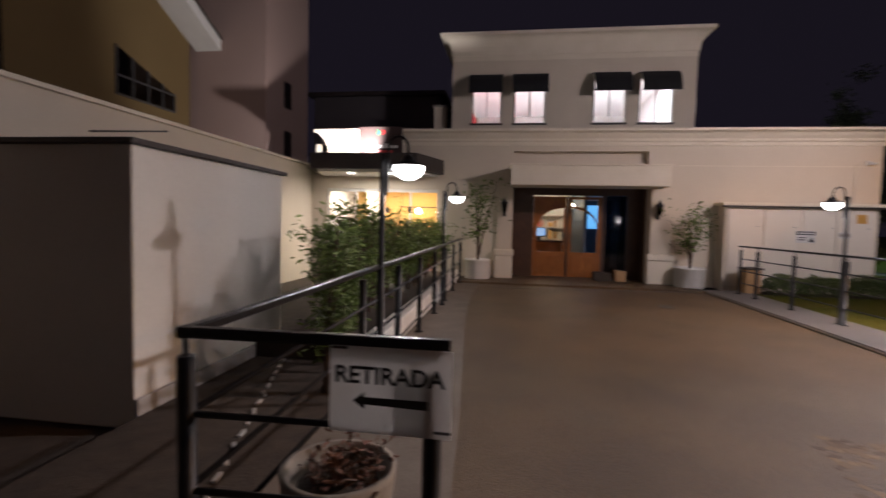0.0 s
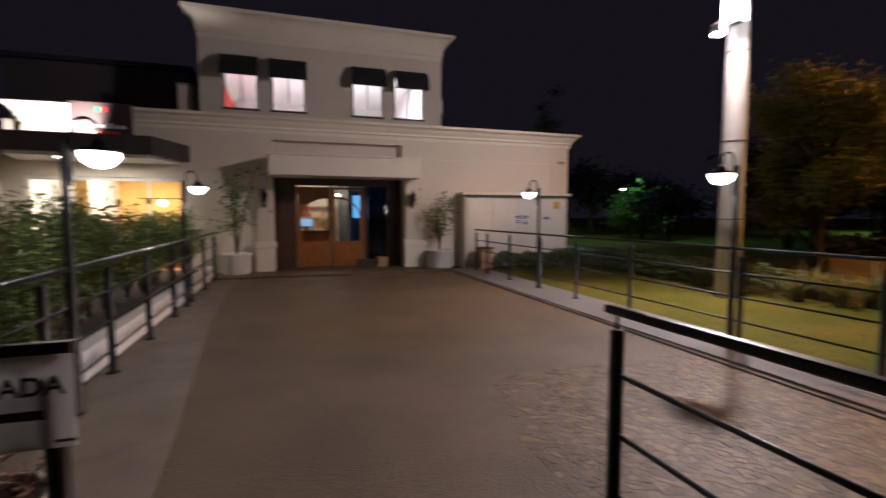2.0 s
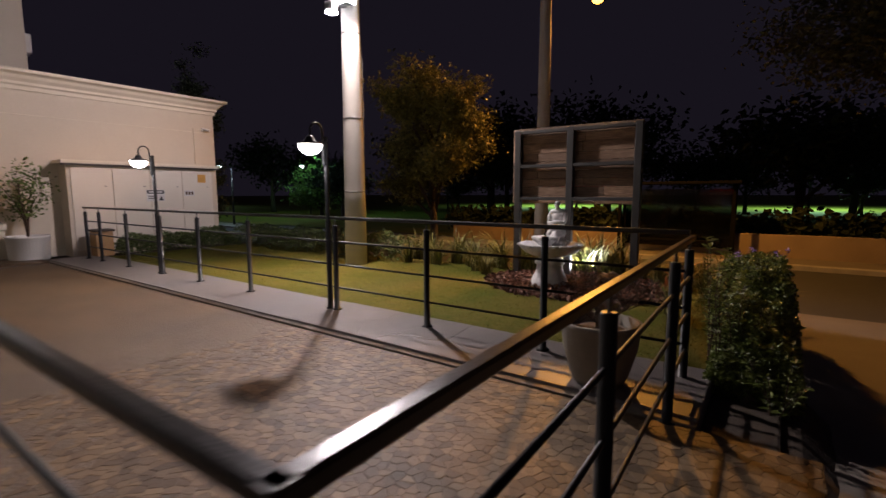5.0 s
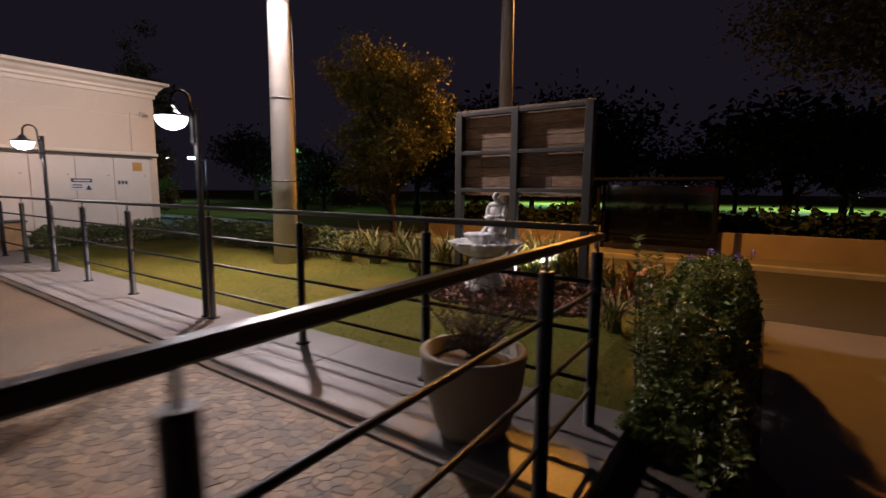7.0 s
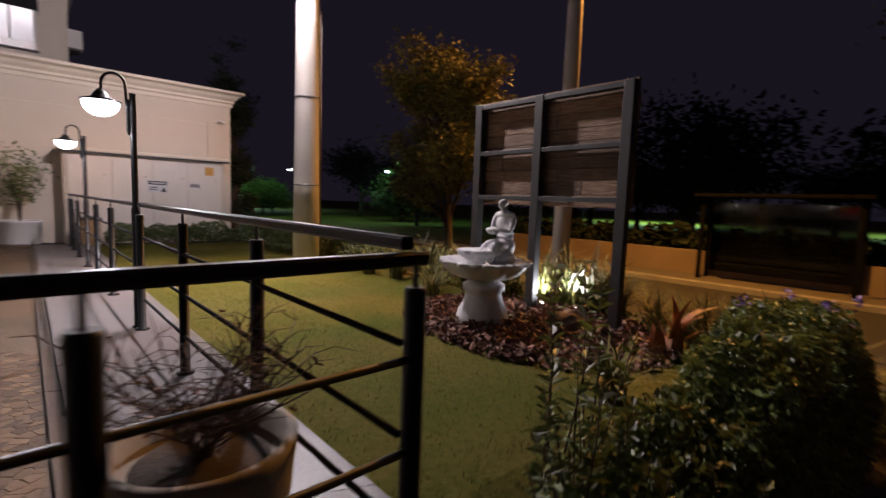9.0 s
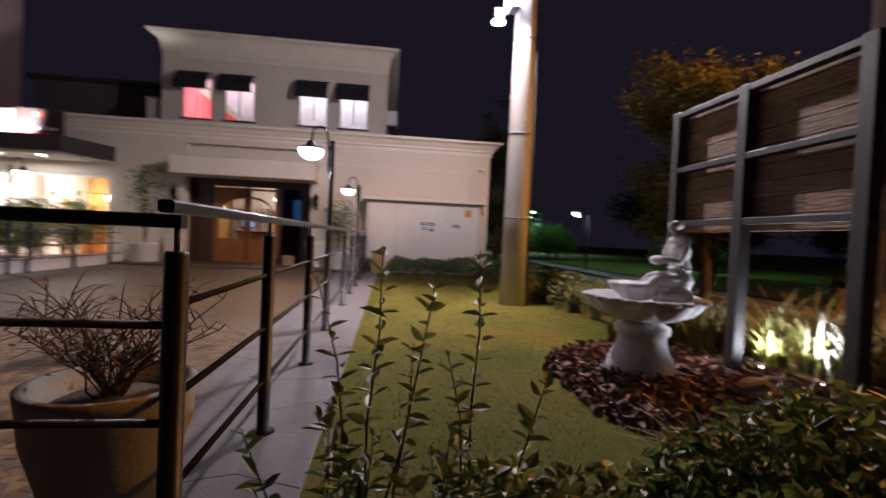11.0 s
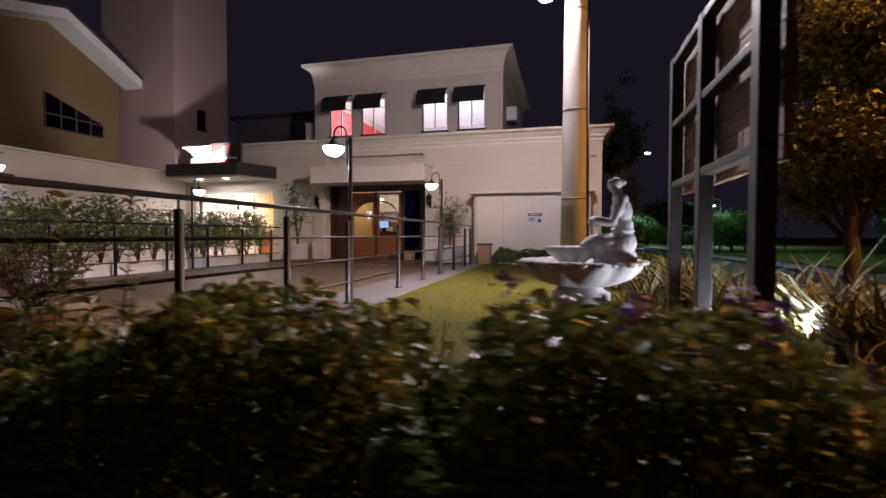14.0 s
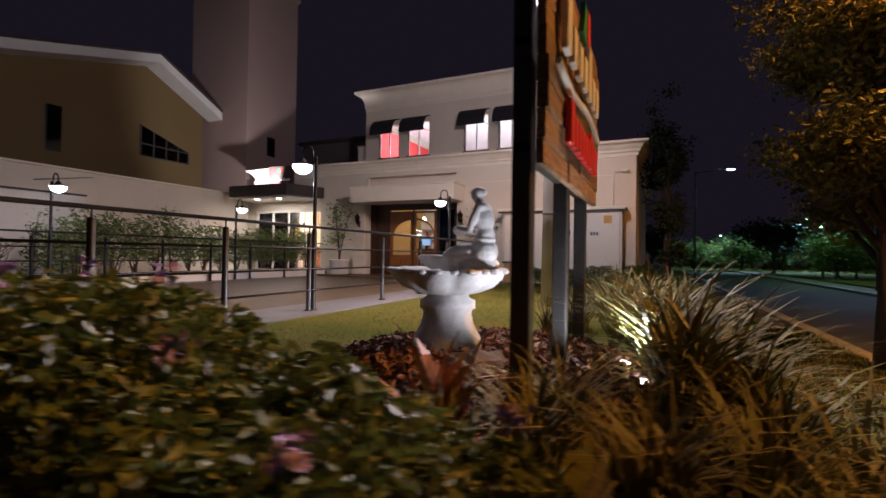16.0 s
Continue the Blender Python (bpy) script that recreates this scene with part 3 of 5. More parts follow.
scr = thing("computer_screen", (2.1, 14.9, 0.95), "small lit computer screen on the counter", "screen")
part("bezel", boxed(-0.2, 0.2, 0, 0.03, 0.12, 0.4, bevel=0.006), M_INK, scr)
part("display", boxed(-0.18, 0.18, -0.006, -0.001, 0.14, 0.38), G_DISPLAY, scr)
part("stand", boxed(-0.05, 0.05, 0.0, 0.1, 0, 0.14, bevel=0.006), M_INK, scr)
panel = thing("blue_lit_panel", (3.84, 14.9, 0.4), "tall glass panel glowing blue inside the hall", "light panel")
part("panel_glass", boxed(-0.3, 0.2, 0, 0.04, 0.95, 1.66), G_SCREEN, panel)
part("panel_surround", wall_with_holes(-0.42, 0.42, 0.7, 1.8, -0.01, 0.03, [(-0.3, 0.2, 0.95, 1.66)]), M_BLUE, panel)
part("panel_base", boxed(-0.42, 0.42, -0.02, 0.1, -0.35, 0.7, bevel=0.01), M_BLUE, panel)
for x, z in ((2.15, 2.1), (3.05, 2.05)):
    pen = thing("hall_pendant", (x, 14.6, 2.55), "small warm pendant lamp in the hall", "lamp", "hall pendants")
    part("cord", tube(bmesh.new(), [(0, 0, 0), (0, 0, z - 2.5)], 0.005, 6), M_BLACK, pen)
    part("bulb", lathe(bmesh.new(), [(0.01, z - 2.5), (0.06, z - 2.55), (0.07, z - 2.6), (0.02, z - 2.66)], 14), G_PEND, pen)

# shop on the left
structure("shop_back_wall", boxed(-3.95, -0.3, 15.0, 15.1, 0, 2.6), M_YELLOW, "warm yellow back wall of the shop", "wall")
structure("shop_side_wall", boxed(-0.4, -0.3, 12.35, 15.0, 0, 2.6), M_YELLOW, "warm yellow side wall of the shop", "wall")
structure("shop_partition", boxed(-2.95, -2.88, 13.2, 15.0, 0, 2.5), M_ROOM, "white partition inside the shop", "wall")
structure("shop_left_lining", boxed(-3.95, -3.9, 12.35, 15.0, 0, 2.5), M_ROOM, "white left wall of the shop", "wall")
structure("shop_ceiling", boxed(-3.95, -0.3, 12.35, 15.1, 2.5, 2.6), M_ROOM, "white shop ceiling", "ceiling")
structure("shop_floor", boxed(-3.95, -0.4, 12.1, 15.0, -0.1, 0.04), M_TILE, "tiled shop floor", "floor")
win = thing("window_1", (0, 0, 0), "glazed shop front with pale slim frames", "window", "", "structure")
for x in (-3.72, -2.95, -2.2, -1.46, -0.72):
    part("mullion", boxed(x, x + 0.055, 12.15, 12.2, 0.04, 2.28), M_WHITE, win)
for z in (0.04, 2.2):
    part("frame_rail", boxed(-3.72, -0.66, 12.146, 12.204, z, z + 0.08), M_WHITE, win)
for x in (-3.66, -2.89, -2.14, -1.4):
    p = part("pane", boxed(x, x + 0.68, 12.17, 12.176, 0.12, 2.2), M_GLASS, win)
    p.visible_shadow = False
dec = thing("window_decal", (-1.75, 12.14, 1.5), "round yellow flower decal on the shop glass", "decal")
bm = bmesh.new()
prism(bm, [((0.13 + 0.03 * math.cos(8 * a)) * math.cos(a), (0.13 + 0.03 * math.cos(8 * a)) * math.sin(a)) for a in (2 * math.pi * k / 48 for k in range(48))], "y", 0, 0.004)
part("petals", bm, M_YELLOW, dec)
for k, (dx, dz, mm) in enumerate(((-0.28, -0.15, M_REDINK), (0.26, -0.12, M_BLUE), (0.05, -0.32, M_REDINK), (-0.12, -0.3, M_GREENINK), (0.3, 0.25, M_STEEL), (-0.3, 0.22, M_STEEL))):
    d = thing("window_sticker", (-1.75 + dx, 12.14, 1.5 + dz), "small coloured sticker on the shop glass", "sticker", "stickers on the shop glass")
    bm = bmesh.new()
    prism(bm, [(0.055 * math.cos(a), 0.085 * math.sin(a)) for a in (2 * math.pi * q / 14 for q in range(14))], "y", 0, 0.004)
    part("sheet", bm, mm, d)
rack = thing("display_counter", (-1.5, 13.9, 0.04), "low shop counter with goods on top", "counter")
part("body", boxed(-0.8, 0.8, -0.25, 0.25, 0, 0.9, bevel=0.01), M_WOOD, rack)
part("worktop", boxed(-0.85, 0.85, -0.3, 0.3, 0.9, 0.94, bevel=0.01), M_WHITE, rack)
rail = thing("pendant_track", (-1.3, 13.6, 1.86), "dark rail carrying two warm pendant lamps", "lamp")
part("track", tube(bmesh.new(), [(-0.75, 0, 0), (0.75, 0, 0)], 0.014), M_BLACK, rail)
for x in (-0.7, 0.7):
    part("cord", tube(bmesh.new(), [(x, 0, 0), (x, 0, 0.64)], 0.006, 6), M_BLACK, rail)
for x in (-0.2, 0.45):
    part("shade", lathe(bmesh.new(), [(0.02, -0.02), (0.09, -0.08), (0.11, -0.15), (0.04, -0.2)], 16, (x, 0, 0)), G_PEND, rail)

mq = thing("shop_marquee", (0, 0, 0), "dark flat marquee slab over the shop front", "marquee", "", "structure")
plan = [(-3.62, 10.74), (-1.0, 10.74), (-0.55, 12.1), (-4.05, 12.1)]
bm = bmesh.new()
prism(bm, plan, "z", 2.66, 3.03)
part("fascia", bm, M_DARK, mq)
bm = bmesh.new()
prism(bm, [(-3.5, 10.9), (-1.1, 10.9), (-0.72, 12.09), (-3.85, 12.09)], "z", 2.6, 2.66)
part("soffit", bm, M_WHITE, mq)
for x in (-2.75, -1.75):
    part("downlight", lathe(bmesh.new(), [(0.08, 2.585), (0.08, 2.6)], 18, (x, 11.2, 0)), G_DOWN, mq, "round lit downlight")
bs = thing("roof_sign", (-2.14, 11.7, 3.03), "pale box sign with coloured leaf mark on the marquee", "sign")
part("panel", boxed(-0.56, 0.56, -0.05, 0.06, 0.0, 0.79, bevel=0.01), M_SIGNBOX, bs)
bm = bmesh.new()
prism(bm, [(-0.1, 0.62), (-0.02, 0.56), (0.0, 0.66), (-0.06, 0.72)], "y", -0.06, -0.052)
part("green_mark", bm, M_GREENINK, bs)
bm = bmesh.new()
prism(bm, [(0.03, 0.57), (0.13, 0.62), (0.11, 0.7), (0.03, 0.71)], "y", -0.06, -0.052)
part("red_mark", bm, M_REDINK, bs)
part("red_bar", boxed(-0.33, 0.33, -0.062, -0.052, 0.12, 0.19, bevel=0.004), M_REDINK, bs)
for k in range(8):
    part("white_bar", boxed(-0.48 + 0.12 * k, -0.39 + 0.12 * k, -0.066, -0.052, 0.25, 0.36 if k in (0, 5) else 0.32, bevel=0.004), M_SHINE, bs)

# upper storey
up = thing("upper_storey", (0, 0, 0), "cream upper storey with flared cornice and four lit windows", "building", "", "structure")
UY = 14.92
WINS = [(-0.13, 0.81), (1.18, 2.16), (3.57, 4.54), (4.9, 5.89)]
part("wall", wall_with_holes(-0.75, 6.51, 3.6, 6.66, UY, UY + 0.2, [(a, b, 4.58, 5.86) for a, b in WINS]), M_CREAM, up)
part("side_wall", boxed(6.31, 6.51, UY + 0.2, 22.5, 3.6, 6.66), M_CREAM, up)
part("side_wall", boxed(-0.75, -0.55, UY + 0.2, 22.5, 3.6, 6.66), M_CREAM, up)
part("rear_wall", boxed(-0.55, 6.31, 22.3, 22.5, 3.6, 6.66), M_CREAM, up)
prof = [(0, 6.5), (0.015, 6.5), (0.015, 6.64), (0.04, 6.66)] + [(0.04 + 0.26 * (1 - math.cos(math.pi / 2 * k / 6)), 6.66 + 0.5 * math.sin(math.pi / 2 * k / 6)) for k in range(1, 7)] + [(0.36, 7.18), (0.36, 7.27), (0, 7.27)]
part("cornice", sweep(bmesh.new(), [(-0.75, 22.5), (-0.75, UY), (6.51, UY), (6.51, 22.5)], prof), M_TRIM, up, "flared cavetto cornice")
part("roof", boxed(-0.7, 6.46, 15.0, 22.4, 6.9, 7.1), M_CURB, up)
for a, b in WINS:
    w = part("window", boxed(a - 0.04, b + 0.04, UY - 0.03, UY + 0.02, 4.52, 4.58, bevel=0.006), M_DARK, up)
    for x in (a, (a + b) / 2 - 0.02, b - 0.05):
        part("window_frame", boxed(x, x + 0.05, UY + 0.05, UY + 0.1, 4.58, 5.86), M_STEEL if x == a else M_WHITE, w)
    for x0, x1 in ((a + 0.05, (a + b) / 2 - 0.02), ((a + b) / 2 + 0.03, b - 0.05)):
        p = part("pane", boxed(x0, x1, UY + 0.07, UY + 0.076, 4.58, 5.86), M_GLASS, w)
        p.visible_shadow = False
    # awning: a curved sheet of cloth on a light frame
    bm = bmesh.new()
    arc = [(UY - 0.62 * math.sin(t), 5.44 + 0.62 * math.cos(t)) for t in (math.pi / 2 * k / 8 for k in range(9))]
    arc = [(UY - 0.02, 6.06)] + arc[2:] + [(UY - 0.63, 5.38)]
    inner = [(y + 0.012, z - 0.012) for y, z in arc]
    prism(bm, arc + inner[::-1], "x", a - 0.04, b + 0.04)
    aw = part("awning", bm, M_CANVAS, w, "black curved canvas awning")
    for x in (a - 0.03, b + 0.03):
        part("awning_arm", tube(bmesh.new(), [(x, UY, 5.46), (x, UY - 0.6, 5.42)], 0.012, 6), M_BLACK, aw)
structure("upper_room_floor", boxed(-0.55, 6.31, 15.12, 22.3, 3.7, 3.8), M_ROOM, "pale floor of the upper room", "floor")
structure("upper_room_ceiling", boxed(-0.55, 6.31, 15.12, 22.3, 6.4, 6.5), M_ROOM, "white ceiling of the upper room", "ceiling")
structure("upper_room_red_wall", boxed(-0.55, -0.48, 15.12, 22.3, 3.8, 6.05), M_RED, "red painted end wall of the upper room", "wall")
structure("upper_room_back_wall", boxed(-0.48, 6.24, 22.2, 22.29, 3.8, 6.4), M_ROOM, "white back wall of the upper room", "wall")
structure("upper_room_right_wall", boxed(6.24, 6.31, 15.12, 22.2, 3.8, 6.4), M_ROOM, "white right wall of the upper room", "wall")
ch = thing("chimney", (-1.2, 15.5, 3.7), "plain cream chimney stack on the flat roof", "chimney")
part("shaft", boxed(-0.19, 0.19, -0.19, 0.19, 0, 1.5, bevel=0.01), M_CREAM, ch)
part("cap", boxed(-0.23, 0.23, -0.23, 0.23, 1.5, 1.56, bevel=0.01), M_CURB, ch)
ac = thing("wall_bracket_unit", (6.75, 16.3, 5.3), "small grey air unit on the side wall", "air unit")
part("case", boxed(-0.24, 0.14, -0.35, 0.35, -0.25, 0.25, bevel=0.02), M_WHITE, ac)
part("bracket", boxed(-0.24, 0.1, -0.3, 0.3, -0.3, -0.27), M_STEEL, ac)

# wall lanterns beside the door
for x in (1.05, 4.74):
    sc = thing("wall_lantern", (x, 11.98, 1.86), "black unlit cast wall lantern", "lantern", "lanterns beside the door")
    part("bracket", tube(bmesh.new(), [(0, 0, -0.16), (0, -0.08, -0.2), (0, -0.13, -0.13)], 0.012), M_BLACK, sc)
    part("body", lathe(bmesh.new(), [(0.03, -0.14), (0.06, -0.1), (0.085, 0.07), (0.09, 0.08)], 6, (0, -0.13, 0)), M_DGLASS, sc)
    part("roof", lathe(bmesh.new(), [(0.11, 0.08), (0.06, 0.14), (0.025, 0.18), (0.012, 0.23)], 6, (0, -0.13, 0)), M_BLACK, sc)
    part("back_plate", boxed(-0.04, 0.04, -0.02, 0.0, -0.24, -0.04, bevel=0.006), M_BLACK, sc)

# meter house on the right of the front
mh = thing("utility_cabinet", (0, 0, 0), "cream utility cabinet with metal doors against the facade", "cabinet")
part("body", boxed(6.13, 9.3, 11.66, 12.098, 0.0, 1.98), M_CREAM, mh)
lid = part("lid", boxed(6.03, 9.4, 11.55, 12.098, 1.98, 2.05, bevel=0.012), M_TRIM, mh)
part("lid_drip", boxed(6.03, 9.4, 11.56, 11.6, 1.94, 1.978), M_DARK, lid)
for a, b in ((6.2, 6.95), (6.97, 7.72), (7.74, 8.45), (8.47, 9.22)):
    d = part("door", boxed(a, b, 11.63, 11.657, 0.12, 1.9, bevel=0.004), M_BOXPAINT, mh)
    part("lock", lathe(bmesh.new(), [(0.02, 0), (0.02, 0.012)], 12, ((a + b) / 2 + 0.25, 11.62, 1.5)), M_STEEL, d)
ws = thing("warning_sign", (7.83, 11.62, 1.28), "white warning sign with dark header on the cabinet", "sign")
part("plate", boxed(-0.2, 0.2, 0, 0.008, -0.12, 0.15), M_PAPER, ws)
part("header", boxed(-0.19, 0.19, -0.005, -0.001, 0.06, 0.14), M_INK, ws)
part("header_text_bar", boxed(-0.15, 0.15, -0.009, -0.006, 0.085, 0.115), M_PAPER, ws)
part("triangle", prism(bmesh.new(), [(0.06, -0.1), (0.18, -0.1), (0.12, 0.0)], "y", -0.005, -0.001), M_INK, ws)
for z in (0.0, -0.05):
    part("text_bar", boxed(-0.17, 0.0, -0.005, -0.001, z - 0.012, z + 0.012), M_STEEL, ws)
os_ = thing("orange_notice", (8.95, 11.62, 1.72), "small orange notice stuck on the cabinet", "notice")
part("sheet", boxed(-0.1, 0.1, 0, 0.008, -0.1, 0.1), M_ORANGE, os_)
ns = thing("paper_notice", (8.62, 11.62, 1.35), "small white paper notice with faint print", "notice")
part("sheet", boxed(-0.12, 0.12, 0, 0.008, -0.07, 0.07), M_PAPER, ns)
for x in (-0.07, 0.0, 0.07):
    part("text_bar", boxed(x - 0.025, x + 0.025, -0.005, -0.001, -0.04, 0.04), M_ROCK, ns)
scam = thing("security_camera", (9.3, 12.07, 3.02), "small white security camera with conduit on the wall", "camera")
part("body", tube(bmesh.new(), [(0, -0.02, 0), (0.12, -0.12, -0.02)], 0.035), M_WHITE, scam)
part("bracket", boxed(-0.04, 0.04, -0.03, 0.03, -0.05, 0.05, bevel=0.006), M_WHITE, scam)
part("conduit", tube(bmesh.new(), [(0, 0, 0), (-0.25, 0, 0), (-0.25, 0, -0.9)], 0.012, 6), M_TRIM, scam)
bn = thing("meter_pedestal", (6.52, 11.2, 0.03), "short beige box pedestal beside the railing", "pedestal")
part("body", boxed(-0.16, 0.16, -0.17, 0.17, 0, 0.52, bevel=0.012), M_CARD, bn)
part("cover", boxed(-0.19, 0.19, -0.2, 0.2, 0.52, 0.56, bevel=0.01), M_BARK, bn)
for x, w, h, g in ((3.55, 0.42, 0.2, M_BARK), (3.98, 0.26, 0.26, M_CARD)):
    cr = thing("cardboard_box", (x, 12.3, 0.05), "small cardboard box standing by the door", "box", "boxes beside the door")
    part("carton", boxed(-w / 2, w / 2, -0.15, 0.15, 0, h, bevel=0.006), g, cr)
    part("flap", boxed(-w / 2, 0.02, -0.16, 0.15, h, h + 0.008), g, cr)

# ---- neighbours ----
structure("boundary_wall", boxed(-4.4, -4.15, -8, 12.1, -0.2, 2.84), M_CREAM, "long cream boundary wall of the plot", "wall")
structure("boundary_wall_coping", boxed(-4.46, -4.09, -8, 12.1, 2.84, 2.9, bevel=0.01), M_TRIM, "plain coping on the boundary wall", "trim")
structure("rear_boundary", boxed(-9.2, -4.15, 12.1, 12.35, -0.2, 2.84), M_CREAM, "cream boundary wall behind the house", "wall")
rod = thing("wall_rod", (0, 0, 0), "thin dark metal rod fixed along the boundary wall", "rod")
part("bar", tube(bmesh.new(), [(-4.11, 5.29, 2.47), (-4.11, 6.64, 2.73)], 0.012, 6), M_STEEL, rod)
for y, z in ((5.34, 2.48), (6.59, 2.72)):
    part("bracket", boxed(-4.15, -4.1, y - 0.012, y + 0.012, z - 0.012, z + 0.012), M_STEEL, rod)
blk = thing("utility_room", (0, 0, 0), "low white rendered utility room beside the planter", "outbuilding", "", "structure")
part("wall", boxed(-4.1, -1.36, 2.86, 4.97, -0.1, 1.9, bevel=0.01), M_GREYWALL, blk)
part("coping", boxed(-4.1, -1.31, 2.81, 5.02, 1.9, 1.94, bevel=0.01), M_DARK, blk)
part("skirting", boxed(-1.36, -1.33, 2.86, 4.97, -0.02, 0.12), M_CURB, blk)

house = thing("neighbour_house", (0, 0, 0), "ochre rendered house with white fascia and sloping roof", "house")
HX = -9.2
gab = [(-6, 4.6), (2.0, 5.85), (11.3, 8.55), (14.0, 7.2), (14.0, -0.2), (-6, -0.2)]
part("wall", prism(bmesh.new(), gab, "x", HX - 6, HX), M_HOUSE, house)
fas = [(-6, 4.75), (2.0, 6.0), (11.3, 8.7), (14.4, 7.12)]
bm = bmesh.new()
prism(bm, fas + [(y, z - 0.34) for y, z in fas[::-1]], "x", HX, HX + 0.9)
part("fascia", bm, M_WHITE, house, "white boxed fascia under the roof")
bm = bmesh.new()
prism(bm, [(y, z + 0.08) for y, z in fas] + [(y, z + 0.004) for y, z in fas[::-1]], "x", HX - 6, HX + 0.95)
part("roof", bm, M_BARK, house)
hw = part("window", prism(bmesh.new(), [(11.1, 4.63), (13.3, 4.63), (13.3, 5.15), (11.1, 5.9)], "x", HX, HX + 0.012), M_DGLASS, house, "dark window with sloping head")
for y in (11.1, 11.65, 12.2, 12.75, 13.25):
    part("window_frame", boxed(HX + 0.012, HX + 0.05, y, y + 0.05, 4.63, 5.9 - (y - 11.1) * 0.335), M_STEEL, hw)
for z in (4.6, 5.1):
    part("window_frame", boxed(HX + 0.012, HX + 0.05, 11.1, 13.3, z, z + 0.05), M_STEEL, hw)
sw = part("window", boxed(HX, HX + 0.012, 7.85, 8.34, 4.18, 5.79), M_DGLASS, house, "narrow dark slit window")
part("window_frame", boxed(HX + 0.012, HX + 0.04, 7.83, 7.87, 4.18, 5.79), M_STEEL, sw)
tw = thing("neighbour_tower", (0, 0, 0), "tall rose rendered square tower behind the house", "tower")
part("wall", boxed(-10.4, -6.72, 14.3, 17.4, -0.2, 13.5), M_TOWER, tw)
part("parapet", boxed(-10.5, -6.62, 14.2, 17.5, 13.5, 13.8, bevel=0.02), M_TOWER, tw)
for z in (3.6, 5.3):
    part("window", boxed(-6.72, -6.705, 15.5, 16.0, z, z + 0.9), M_DGLASS, tw)
rb = thing("rear_block", (0, 0, 0), "dim grey service block behind the restaurant", "building")
part("wall", boxed(-6.7, -1.6, 18.0, 24, -0.2, 6.3), M_SLATE, rb)
part("roof", boxed(-6.9, -1.4, 17.8, 24.2, 6.3, 6.45), M_DARK, rb)

# ---- railings ----
POST = finish("post", lathe(bmesh.new(), [(0.055, 0.0), (0.055, 0.012), (0.03, 0.014), (0.03, 0.945), (0.026, 0.955)], 14), M_BLACK)
PIN = finish("pin", tube(bmesh.new(), [(0, 0, 0.95), (0, 0, 1.02)], 0.008, 6), M_STEEL)


def railing(name, label, corners, posts, level=0.0, rods=(0.765, 0.51, 0.25)):
    r = thing(name, (0, 0, level), label, "railing", "driveway railings")
    for x, y in posts:
        p = part("post", POST, None, r)
        p.location = (x, y, 0)
        q = part("pin", PIN, None, p)
    for (ax, ay), (bx, by) in zip(corners, corners[1:]):
        d = Vector((bx - ax, by - ay, 0)).normalized()
        s = Vector((-d.y, d.x, 0))
        bm = bmesh.new()
        ends = []
        for px, py, e in ((ax, ay, -0.02), (bx, by, 0.02)):
            c = Vector((px, py, 0)) + d * e
            ends.append([bm.verts.new(c + s * u + Vector((0, 0, v))) for u, v in ((-0.015, 1.015), (0.015, 1.015), (0.021, 1.022), (0.021, 1.043), (0.014, 1.05), (-0.014, 1.05), (-0.021, 1.043), (-0.021, 1.022))])
        for k in range(8):
            bm.faces.new((ends[0][k], ends[0][(k + 1) % 8], ends[1][(k + 1) % 8], ends[1][k]))
        bm.faces.new(ends[0])
        bm.faces.new(ends[1][::-1])
        part("handrail", bm, M_WORN, r, "worn glossy black flat handrail")
        for z in rods:
            part("rod", tube(bmesh.new(), [(ax, ay, z), (bx, by, z)], 0.0115, 8), M_BLACK, r)
    return r


railing("railing", "black steel railing around the planter with hanging sign", [(1.03, 1.36), (0.2, 1.33), (0.06, 11.3)], [(1.0, 1.36), (0.2, 1.33), (0.12, 3.4), (0.1, 4.62), (0.09, 5.82), (0.08, 7.06), (0.07, 8.3), (0.06, 9.6), (0.06, 10.9)], 0.012)
railing("railing", "black steel railing between walkway and lawn", [(6.24, 0.0), (6.17, 10.95)], [(6.24, 1.03), (6.23, 2.24), (6.2, 3.5), (6.2, 5.2), (6.19, 6.5), (6.18, 7.68), (6.17, 8.97), (6.17, 10.2), (6.17, 10.9)], 0.03)
railing("railing", "black steel railing at the front corner of the driveway", [(2.93, 1.42), (2.95, -0.085), (6.27, -0.03)], [(2.93, 1.38), (2.945, -0.07), (4.22, -0.065), (5.57, -0.045), (6.27, -0.02)], -0.009)

# hanging direction sign
sg = thing("direction_sign", (0.875, 1.325, 0.768), "translucent white sheet sign reading RETIRADA with an arrow", "sign")
part("sheet", boxed(-0.19, 0.185, 0, 0.004, 0, 0.265), M_SIGN, sg)


def lettering(text, size, mat, parent, at):
    cu = bpy.data.curves.new("lettering", "FONT")
    cu.body, cu.size, cu.align_x, cu.extrude, cu.offset = text, size, "CENTER", 0.001, 0.0016
    tmp = bpy.data.objects.new("lettering", cu)
    me = bpy.data.meshes.new_from_object(tmp)
    bpy.data.objects.remove(tmp)
    me.materials.append(mat)
    ob = part("lettering", me, mat, parent)
    ob.matrix_local = pose(*at, 90, 0, 0)
    return ob


lettering("RETIRADA", 0.073, M_INK, sg, (-0.005, -0.003, 0.155))
part("arrow", prism(bmesh.new(), [(-0.115, 0.1), (-0.08, 0.075), (-0.08, 0.09), (0.115, 0.085), (0.115, 0.112), (-0.08, 0.112), (-0.08, 0.128)], "y", -0.004, -0.001), M_INK, sg)
for x, z in ((-0.16, 0.26), (0.16, 0.02)):
    part("text_bar", boxed(x - 0.025, x + 0.025, -0.004, -0.001, z - 0.004, z + 0.004), M_STEEL, sg)

